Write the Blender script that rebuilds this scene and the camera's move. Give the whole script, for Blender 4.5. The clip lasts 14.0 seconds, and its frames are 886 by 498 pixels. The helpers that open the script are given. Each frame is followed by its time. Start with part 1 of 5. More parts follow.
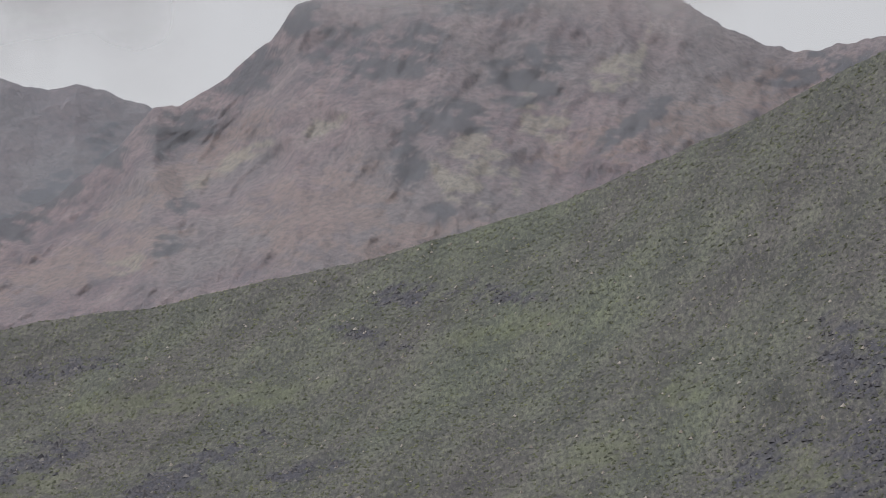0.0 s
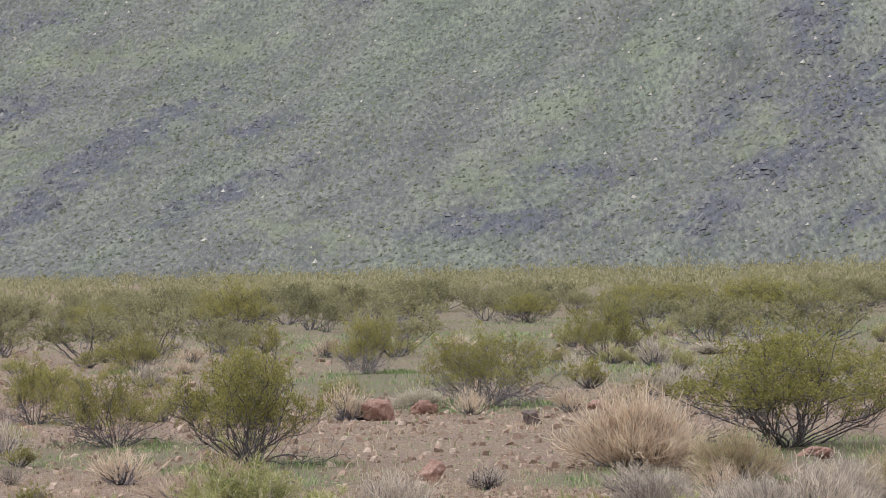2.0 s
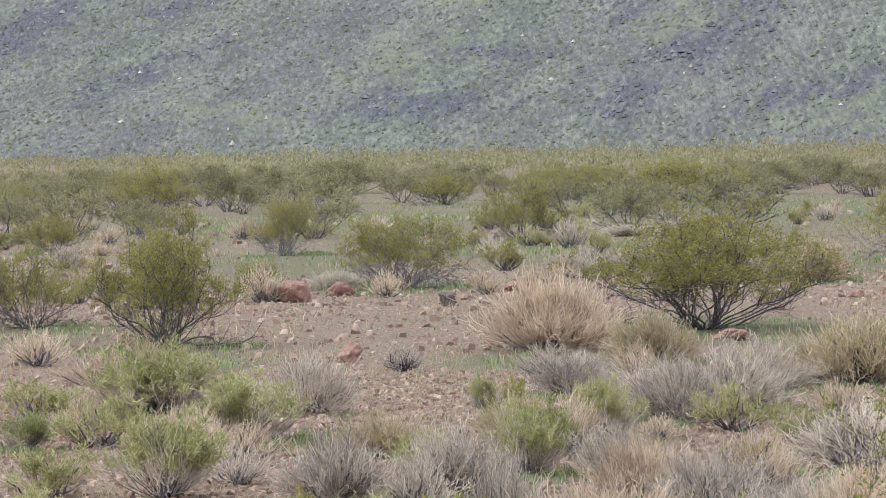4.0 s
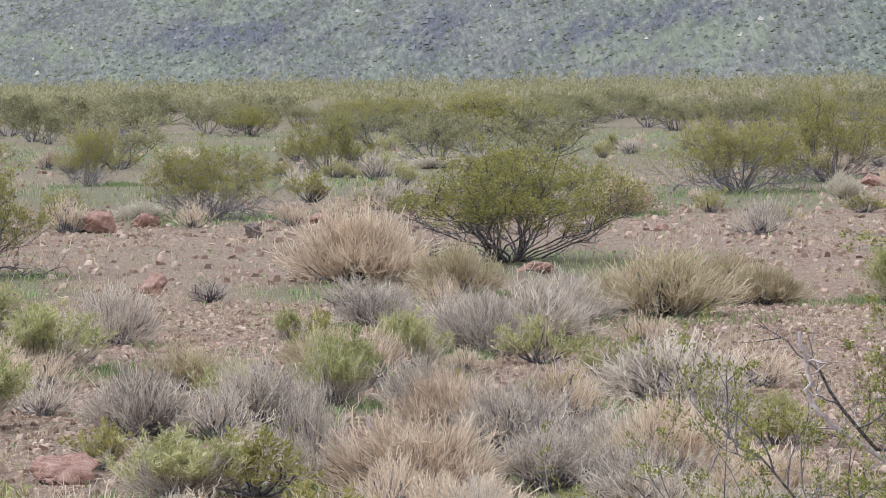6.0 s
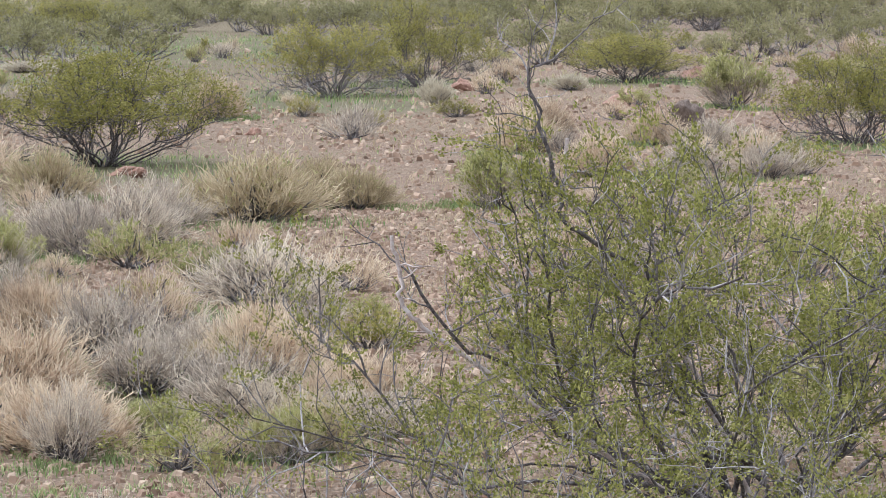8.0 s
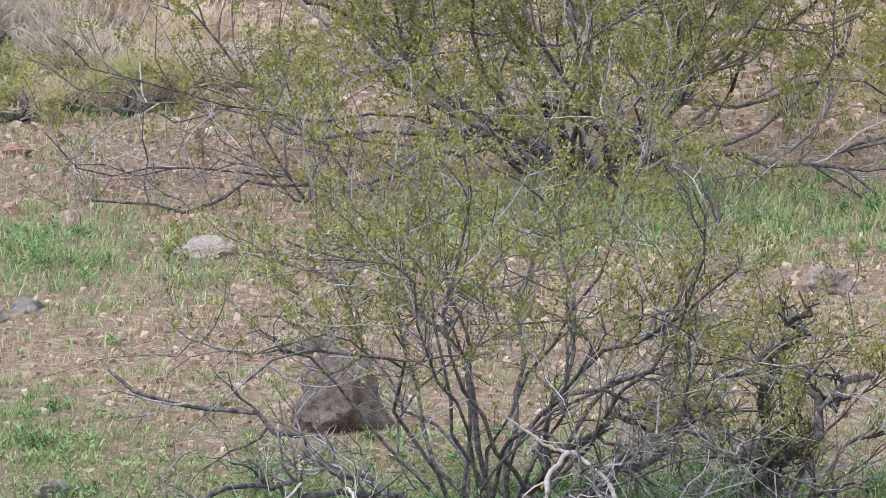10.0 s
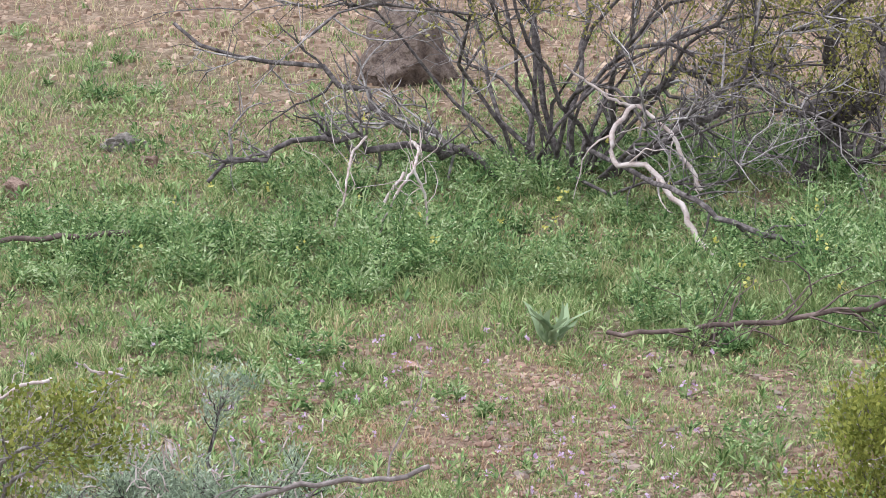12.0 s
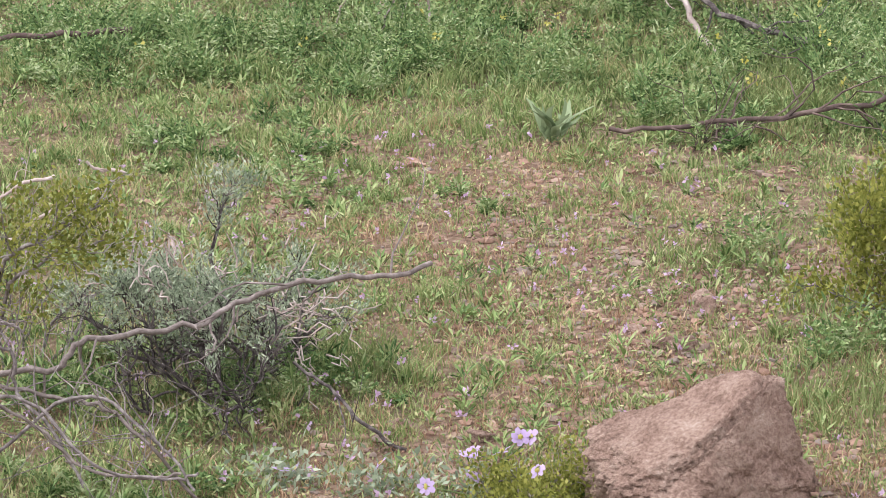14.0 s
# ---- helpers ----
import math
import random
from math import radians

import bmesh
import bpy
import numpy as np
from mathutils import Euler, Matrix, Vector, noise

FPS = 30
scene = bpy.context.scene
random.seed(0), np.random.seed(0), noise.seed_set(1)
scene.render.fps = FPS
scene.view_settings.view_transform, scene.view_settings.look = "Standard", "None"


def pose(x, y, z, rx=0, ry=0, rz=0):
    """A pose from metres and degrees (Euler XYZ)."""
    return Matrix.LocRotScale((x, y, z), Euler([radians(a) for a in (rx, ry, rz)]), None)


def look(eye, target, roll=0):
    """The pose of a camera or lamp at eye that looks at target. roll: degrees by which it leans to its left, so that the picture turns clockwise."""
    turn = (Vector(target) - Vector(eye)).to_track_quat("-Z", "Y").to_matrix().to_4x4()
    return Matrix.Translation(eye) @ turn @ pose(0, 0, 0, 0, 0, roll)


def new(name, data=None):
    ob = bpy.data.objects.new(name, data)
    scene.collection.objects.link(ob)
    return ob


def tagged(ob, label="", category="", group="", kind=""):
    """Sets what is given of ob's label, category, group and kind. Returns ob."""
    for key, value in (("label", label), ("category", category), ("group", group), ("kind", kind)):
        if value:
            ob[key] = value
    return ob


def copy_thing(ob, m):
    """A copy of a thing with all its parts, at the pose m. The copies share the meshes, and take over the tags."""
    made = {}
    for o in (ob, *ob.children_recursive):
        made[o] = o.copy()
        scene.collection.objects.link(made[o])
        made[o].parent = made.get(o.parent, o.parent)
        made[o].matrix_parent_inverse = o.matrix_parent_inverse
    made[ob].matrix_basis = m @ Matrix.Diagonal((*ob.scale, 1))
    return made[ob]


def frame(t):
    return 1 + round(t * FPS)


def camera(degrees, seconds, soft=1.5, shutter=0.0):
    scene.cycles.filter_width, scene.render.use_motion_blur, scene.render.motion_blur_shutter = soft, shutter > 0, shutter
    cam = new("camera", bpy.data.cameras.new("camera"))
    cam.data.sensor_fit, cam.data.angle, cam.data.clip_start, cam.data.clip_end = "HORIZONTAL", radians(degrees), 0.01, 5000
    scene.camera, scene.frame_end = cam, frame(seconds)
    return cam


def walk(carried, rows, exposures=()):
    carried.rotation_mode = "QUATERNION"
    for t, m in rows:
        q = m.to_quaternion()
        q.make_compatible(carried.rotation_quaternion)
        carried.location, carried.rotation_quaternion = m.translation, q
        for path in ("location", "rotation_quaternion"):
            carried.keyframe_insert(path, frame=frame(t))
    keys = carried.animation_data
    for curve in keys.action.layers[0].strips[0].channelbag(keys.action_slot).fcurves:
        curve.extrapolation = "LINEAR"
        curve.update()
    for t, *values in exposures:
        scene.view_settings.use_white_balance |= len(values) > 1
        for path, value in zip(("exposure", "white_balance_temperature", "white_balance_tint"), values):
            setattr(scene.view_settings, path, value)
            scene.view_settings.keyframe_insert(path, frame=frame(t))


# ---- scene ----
# The viewer stands still on a low rise and swings a long lens from the peaks down to the ground.
EYE = 2.5
SLOPE = 0.022
cam = camera(11.93, 14.0, soft=0.7)
ROWS = [
    (0.00, 0.010, 4.777, 0.05), (0.50, -0.072, 2.743, 0.04), (1.00, -0.195, 1.337, 0.02), (1.50, -0.354, 0.603, -0.01),
    (2.00, -0.530, 0.124, -0.03), (2.50, -0.743, -0.320, -0.03), (3.00, -1.006, -0.733, 0.00), (3.20, -1.123, -0.895, -0.01),
    (3.73, -1.459, -1.293, -0.08), (4.25, -1.882, -1.635, -0.20), (4.78, -2.427, -1.921, -0.33), (5.30, -3.133, -2.147, -0.45),
    (5.50, -3.437, -2.222, -0.49), (6.00, -4.287, -2.373, -0.52), (6.50, -5.276, -2.485, -0.58), (7.00, -6.751, -2.615, -0.63),
    (7.50, -8.279, -2.955, -0.68), (8.00, -9.808, -3.602, -0.74), (8.20, -10.412, -3.946, -0.78), (8.72, -11.595, -5.002, -0.86),
    (9.25, -12.104, -6.286, -0.88), (9.78, -12.141, -7.678, -0.88), (10.30, -11.904, -9.056, -0.89), (10.50, -11.788, -9.563, -0.89),
    (11.00, -11.501, -10.806, -0.84), (11.50, -11.301, -11.952, -0.80), (12.00, -11.236, -12.986, -0.77), (12.50, -11.251, -13.911, -0.78),
    (13.00, -11.253, -14.689, -0.78), (13.50, -11.250, -15.460, -0.75), (14.00, -11.238, -15.734, -0.69),
]
EXPOSURES = [(0.0, -0.28, 6250, 10), (0.5, 0.36, 6130, 9), (1.5, 0.50, 6020, 8), (3.0, 0.81, 5850, 5), (5.5, 0.82, 5620, 6), (7.0, 0.80, 5650, 4), (7.5, 0.86, 5750, 3), (8.2, 0.89, 5700, 3), (10.5, 1.05, 5680, 5), (12.5, 1.06, 6200, 8), (14.0, 1.05, 6550, 11)]
walk(cam, [(t, pose(0, 0, EYE, 0, 0, yaw) @ pose(0, 0, 0, 90 + pitch) @ pose(0, 0, 0, 0, 0, -roll)) for t, yaw, pitch, roll in ROWS], EXPOSURES)

# ---- world and sun: a bright overcast sky ----
world = bpy.data.worlds.new("overcast")
scene.world = world
world.use_nodes = True
wt = world.node_tree
wt.nodes.clear()
w_out = wt.nodes.new("ShaderNodeOutputWorld")
w_bg = wt.nodes.new("ShaderNodeBackground")
w_sky = wt.nodes.new("ShaderNodeTexSky")
w_sky.sky_type, w_sky.sun_disc = "NISHITA", False
w_sky.sun_elevation, w_sky.sun_rotation = radians(53), radians(-90)
w_dim = wt.nodes.new("ShaderNodeVectorMath")
w_dim.operation = "SCALE"
w_dim.inputs["Scale"].default_value = 0.1
w_cloud = wt.nodes.new("ShaderNodeTexNoise")
w_cloud.inputs["Scale"].default_value, w_cloud.inputs["Detail"].default_value = 2.2, 5
w_ramp = wt.nodes.new("ShaderNodeValToRGB")
w_ramp.color_ramp.elements[0].position, w_ramp.color_ramp.elements[0].color = 0.3, (0.76, 0.74, 0.735, 1)
w_ramp.color_ramp.elements[1].position, w_ramp.color_ramp.elements[1].color = 0.75, (0.94, 0.915, 0.91, 1)
w_mix = wt.nodes.new("ShaderNodeMix")
w_mix.data_type = "RGBA"
w_mix.inputs[0].default_value = 0.9
wt.links.new(w_sky.outputs[0], w_dim.inputs[0])
wt.links.new(w_dim.outputs[0], w_mix.inputs[6])
wt.links.new(w_cloud.outputs["Fac"], w_ramp.inputs[0])
wt.links.new(w_ramp.outputs[0], w_mix.inputs[7])
wt.links.new(w_mix.outputs[2], w_bg.inputs[0])
w_bg.inputs[1].default_value = 1.0
wt.links.new(w_bg.outputs[0], w_out.inputs[0])
sun = new("sun", bpy.data.lights.new("sun", "SUN"))
sun.data.energy, sun.data.angle, sun.data.color = 1.5, radians(10), (1.0, 0.98, 0.95)
sun.matrix_basis = look((0, 0, 0), (0.75, -0.05, -1.0))


# ---- materials ----
def nodes_of(name, rough=0.9):
    m = bpy.data.materials.new(name)
    m.use_nodes = True
    t = m.node_tree
    b = t.nodes["Principled BSDF"]
    b.inputs["Roughness"].default_value = rough
    b.inputs["Specular IOR Level"].default_value = 0.2
    return m, t, b


def ramp(t, src, stops, cool=1.12):
    """A colour ramp; cool lifts the blue a little, which puts grey-sky tint and far haze into the colour."""
    r = t.nodes.new("ShaderNodeValToRGB")
    e = r.color_ramp.elements
    while len(e) < len(stops):
        e.new(0.5)
    for el, (p, c) in zip(e, stops):
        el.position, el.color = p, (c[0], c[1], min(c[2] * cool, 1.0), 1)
    t.links.new(src, r.inputs[0])
    return r.outputs[0]


def noise_at(t, scale, detail=4, rough=0.55, vec=None):
    n = t.nodes.new("ShaderNodeTexNoise")
    n.inputs["Scale"].default_value, n.inputs["Detail"].default_value, n.inputs["Roughness"].default_value = scale, detail, rough
    if vec:
        t.links.new(vec, n.inputs["Vector"])
    return n.outputs["Fac"]


def mixed(t, fac, a, b, mode="MIX"):
    n = t.nodes.new("ShaderNodeMix")
    n.data_type, n.blend_type = "RGBA", mode
    for s, v in ((n.inputs[0], fac), (n.inputs[6], a), (n.inputs[7], b)):
        if isinstance(v, (int, float)):
            s.default_value = v
        elif isinstance(v, tuple):
            s.default_value = (*v, 1)
        else:
            t.links.new(v, s)
    return n.outputs[2]


def maths(t, op, a, b=0.0, clamp=False):
    n = t.nodes.new("ShaderNodeMath")
    n.operation, n.use_clamp = op, clamp
    for s, v in zip(n.inputs, (a, b)):
        if isinstance(v, (int, float)):
            s.default_value = v
        else:
            t.links.new(v, s)
    return n.outputs[0]


def bump(t, b, height, strength=0.5, dist=0.02):
    n = t.nodes.new("ShaderNodeBump")
    n.inputs["Strength"].default_value, n.inputs["Distance"].default_value = strength, dist
    t.links.new(height, n.inputs["Height"])
    t.links.new(n.outputs[0], b.inputs["Normal"])


def where(t):
    return t.nodes.new("ShaderNodeNewGeometry").outputs["Position"]


def leaf_material(name, stops, through_light=0.35, rough=0.6, cool=1.12, patch=2.2, change=1.1):
    """Small leaves and blades: the hue runs from leaf to leaf and from plant to plant, and some light passes."""
    m, t, b = nodes_of(name, rough)
    geo = t.nodes.new("ShaderNodeNewGeometry")
    info = t.nodes.new("ShaderNodeObjectInfo")
    f = maths(t, "MULTIPLY_ADD", geo.outputs["Random Per Island"], 0.7)
    f.node.inputs[2].default_value = 0.0
    f = maths(t, "ADD", f, maths(t, "MULTIPLY", info.outputs["Random"], 0.3))
    # whole plants and patches differ as well as single leaves
    f = maths(t, "ADD", f, maths(t, "MULTIPLY", maths(t, "SUBTRACT", noise_at(t, patch, 3, 0.6, geo.outputs["Position"]), 0.5), change))
    col = ramp(t, f, stops, cool)
    t.links.new(col, b.inputs["Base Color"])
    tr = t.nodes.new("ShaderNodeBsdfTranslucent")
    t.links.new(col, tr.inputs[0])
    mx = t.nodes.new("ShaderNodeMixShader")
    mx.inputs[0].default_value = through_light
    t.links.new(b.outputs[0], mx.inputs[1])
    t.links.new(tr.outputs[0], mx.inputs[2])
    t.links.new(mx.outputs[0], t.nodes["Material Output"].inputs[0])
    return m


def bark_material(name, stops, scale=25, per_island=0.5):
    m, t, b = nodes_of(name, 0.85)
    geo = t.nodes.new("ShaderNodeNewGeometry")
    n = noise_at(t, scale, 5, 0.65, geo.outputs["Position"])
    f = maths(t, "ADD", maths(t, "MULTIPLY", n, 1 - per_island), maths(t, "MULTIPLY", geo.outputs["Random Per Island"], per_island))
    t.links.new(ramp(t, f, stops), b.inputs["Base Color"])
    bump(t, b, noise_at(t, scale * 5, 3, 0.6, geo.outputs["Position"]), 0.6, 0.004)
    return m


def rock_material(name, stops, scale=22, pit=190, broad=0.8, speck=0.6):
    """Weathered stone: broad stain, fine speckle, pitted relief."""
    m, t, b = nodes_of(name, 0.92)
    geo = t.nodes.new("ShaderNodeNewGeometry")
    info = t.nodes.new("ShaderNodeObjectInfo")
    pos = geo.outputs["Position"]
    n1, n2 = noise_at(t, scale, 6, 0.6, pos), noise_at(t, pit, 4, 0.7, pos)
    f = maths(t, "ADD", maths(t, "MULTIPLY", n1, broad), maths(t, "MULTIPLY", n2, speck))
    f = maths(t, "SUBTRACT", f, (broad + speck) / 2 - 0.41)
    f = maths(t, "ADD", f, maths(t, "MULTIPLY", info.outputs["Random"], 0.12))
    t.links.new(ramp(t, f, stops, 1.0), b.inputs["Base Color"])
    bump(t, b, maths(t, "ADD", n1, maths(t, "MULTIPLY", n2, 0.5)), 1.0, 0.02)
    return m


def pebble_material(name, stops):
    m, t, b = nodes_of(name, 0.9)
    geo = t.nodes.new("ShaderNodeNewGeometry")
    n = noise_at(t, 90, 4, 0.6, geo.outputs["Position"])
    f = maths(t, "ADD", maths(t, "MULTIPLY", geo.outputs["Random Per Island"], 0.8), maths(t, "MULTIPLY", n, 0.25))
    t.links.new(ramp(t, f, stops, 1.0), b.inputs["Base Color"])
    return m


LEAF_NEAR = leaf_material("creosote_leaf_near", [(0.0, (0.075, 0.08, 0.02)), (0.4, (0.16, 0.16, 0.04)), (0.75, (0.28, 0.27, 0.08)), (1.0, (0.42, 0.37, 0.14))], 0.35, 0.6, 1.05, 5)
LEAF_BIG = leaf_material("creosote_leaf_dark", [(0.0, (0.10, 0.105, 0.03)), (0.45, (0.225, 0.225, 0.06)), (0.8, (0.37, 0.355, 0.115)), (1.0, (0.48, 0.43, 0.18))], 0.45, 0.6, 1.0, 3)
LEAF_MID = leaf_material("creosote_leaf_olive", [(0.0, (0.155, 0.148, 0.042)), (0.5, (0.29, 0.265, 0.08)), (1.0, (0.48, 0.41, 0.15))], 0.5, 0.6, 1.0)
LEAF_FAR = leaf_material("shrub_leaf_far", [(0.0, (0.15, 0.14, 0.07)), (0.45, (0.275, 0.255, 0.12)), (1.0, (0.43, 0.385, 0.21))], 0.5, 0.6, 1.12, 0.12)
LEAF_SAGE = leaf_material("sage_leaf", [(0.0, (0.12, 0.16, 0.11)), (0.45, (0.28, 0.345, 0.235)), (1.0, (0.52, 0.58, 0.44))], 0.25, 0.6, 1.05, 12)
LEAF_YELLOW = leaf_material("yellow_green_leaf", [(0.0, (0.17, 0.185, 0.06)), (0.4, (0.33, 0.325, 0.115)), (0.75, (0.48, 0.45, 0.19)), (1.0, (0.60, 0.55, 0.28))])
LEAF_HERB = leaf_material("herb_leaf", [(0.0, (0.025, 0.058, 0.018)), (0.36, (0.09, 0.17, 0.053)), (0.62, (0.19, 0.29, 0.10)), (0.85, (0.30, 0.38, 0.15)), (1.0, (0.40, 0.47, 0.25))], 0.12, 0.6, 1.12, 9, 2.0)
LEAF_ROSETTE = leaf_material("rosette_leaf", [(0.0, (0.035, 0.075, 0.022)), (0.35, (0.12, 0.20, 0.06)), (0.65, (0.24, 0.33, 0.115)), (1.0, (0.42, 0.47, 0.22))], 0.15, 0.55, 1.12, 4, 1.3)
LEAF_GRASS = leaf_material("short_grass", [(0.0, (0.045, 0.085, 0.022)), (0.28, (0.15, 0.235, 0.07)), (0.58, (0.31, 0.39, 0.145)), (0.8, (0.49, 0.49, 0.24)), (0.94, (0.48, 0.32, 0.19)), (1.0, (0.25, 0.135, 0.085))], 0.15, 0.6, 1.12, 3.0, 0.9)
RUST = leaf_material("rust_brown_stalk", [(0.0, (0.16, 0.09, 0.055)), (0.5, (0.40, 0.26, 0.155)), (1.0, (0.62, 0.47, 0.29))], 0.2)
LEAF_FRESH = leaf_material("fresh_growth", [(0.0, (0.10, 0.135, 0.05)), (0.5, (0.185, 0.235, 0.085)), (1.0, (0.31, 0.35, 0.145))], 0.3)
LEAF_LIME = leaf_material("creosote_leaf_fresh", [(0.0, (0.08, 0.10, 0.02)), (0.45, (0.20, 0.225, 0.05)), (1.0, (0.42, 0.42, 0.12))], 0.4, 0.5, 1.0, 12)
LEAF_HILL = leaf_material("hill_shrub", [(0.0, (0.105, 0.11, 0.075)), (0.5, (0.18, 0.19, 0.112)), (0.85, (0.26, 0.27, 0.145)), (1.0, (0.36, 0.37, 0.18))], 0.5, 0.6, 1.15, 0.06, 0.7)
STRAW_TAN = leaf_material("dry_tan_twig", [(0.0, (0.30, 0.215, 0.16)), (0.45, (0.58, 0.45, 0.335)), (1.0, (0.86, 0.73, 0.57))], 0.42, 0.7, 1.0)
STRAW_GREY = leaf_material("dry_grey_twig", [(0.0, (0.19, 0.155, 0.14)), (0.45, (0.46, 0.385, 0.325)), (1.0, (0.84, 0.73, 0.60))], 0.4, 0.7, 1.0)
STRAW_PALE = leaf_material("bleached_twig", [(0.0, (0.36, 0.31, 0.26)), (0.5, (0.56, 0.49, 0.41)), (1.0, (0.75, 0.68, 0.58))], 0.3, 0.7, 0.95)
STRAW_GOLD = leaf_material("golden_twig", [(0.0, (0.27, 0.21, 0.13)), (0.5, (0.48, 0.385, 0.255)), (1.0, (0.70, 0.585, 0.42))], 0.3, 0.7, 1.0)
BARK_DARK = bark_material("dark_bark", [(0.25, (0.028, 0.025, 0.025)), (0.48, (0.075, 0.062, 0.058)), (0.6, (0.19, 0.165, 0.15)), (0.8, (0.44, 0.40, 0.37))], 55, 0.3)
BARK_GREY = bark_material("grey_bark", [(0.25, (0.04, 0.035, 0.033)), (0.5, (0.175, 0.152, 0.14)), (0.75, (0.52, 0.48, 0.44))], 55, 0.35)
BARK_WORN = bark_material("weathered_brown_bark", [(0.25, (0.06, 0.052, 0.048)), (0.5, (0.19, 0.16, 0.14)), (0.75, (0.42, 0.37, 0.33))], 40, 0.2)
BARK_WHITE = bark_material("bleached_bark", [(0.25, (0.22, 0.15, 0.12)), (0.5, (0.46, 0.38, 0.33)), (0.8, (0.68, 0.62, 0.57))], 30, 0.0)
BARK_BROWN = bark_material("brown_dead_bark", [(0.25, (0.045, 0.035, 0.032)), (0.55, (0.13, 0.092, 0.078)), (0.8, (0.30, 0.235, 0.19))], 30, 0.0)
ROCK_PINK = rock_material("pink_volcanic_rock", [(0.26, (0.13, 0.085, 0.072)), (0.40, (0.27, 0.18, 0.152)), (0.55, (0.40, 0.293, 0.253)), (0.75, (0.59, 0.485, 0.44))], 17, 130, 0.55, 0.7)
ROCK_PALE = rock_material("pale_weathered_rock", [(0.28, (0.15, 0.11, 0.10)), (0.45, (0.31, 0.245, 0.22)), (0.75, (0.52, 0.45, 0.41))], 17, 110)
ROCK_GREY = rock_material("grey_rock", [(0.25, (0.13, 0.115, 0.11)), (0.5, (0.29, 0.26, 0.245)), (0.8, (0.52, 0.46, 0.43))])
ROCK_RED = rock_material("red_rock", [(0.3, (0.16, 0.085, 0.065)), (0.45, (0.31, 0.18, 0.14)), (0.6, (0.42, 0.27, 0.22)), (0.75, (0.60, 0.47, 0.40))], 14, 90)
ROCK_BROWN = rock_material("brown_pitted_rock", [(0.28, (0.07, 0.05, 0.047)), (0.45, (0.175, 0.132, 0.118)), (0.75, (0.34, 0.27, 0.24))], 26, 160)
PEBBLES = pebble_material("mixed_gravel", [(0.0, (0.09, 0.065, 0.055)), (0.25, (0.21, 0.13, 0.105)), (0.5, (0.33, 0.215, 0.17)), (0.7, (0.21, 0.175, 0.165)), (0.92, (0.40, 0.29, 0.235)), (1.0, (0.58, 0.48, 0.41))])
PLAIN_STONE = pebble_material("plain_stone", [(0.0, (0.12, 0.082, 0.063)), (0.3, (0.255, 0.172, 0.13)), (0.65, (0.385, 0.27, 0.205)), (0.93, (0.48, 0.37, 0.295)), (1.0, (0.64, 0.55, 0.47))])
HILL_STONE = pebble_material("dark_hill_stone", [(0.0, (0.075, 0.074, 0.083)), (0.5, (0.125, 0.121, 0.13)), (0.88, (0.19, 0.18, 0.18)), (1.0, (0.38, 0.35, 0.32))])
PALE_STONE = pebble_material("pale_hill_stone", [(0.0, (0.24, 0.21, 0.185)), (0.5, (0.36, 0.32, 0.28)), (1.0, (0.52, 0.47, 0.42))])
LEAF_PALE = leaf_material("pale_broad_leaf", [(0.0, (0.15, 0.215, 0.10)), (1.0, (0.36, 0.44, 0.25))], 0.3)
PETAL = leaf_material("lilac_petal", [(0.0, (0.50, 0.36, 0.62)), (1.0, (0.70, 0.58, 0.78))], 0.4)
PETAL_SMALL = leaf_material("pink_petal", [(0.0, (0.48, 0.30, 0.44)), (1.0, (0.68, 0.55, 0.66))], 0.4)
PETAL_YELLOW = leaf_material("yellow_petal", [(0.0, (0.50, 0.46, 0.10)), (1.0, (0.66, 0.62, 0.22))], 0.4)


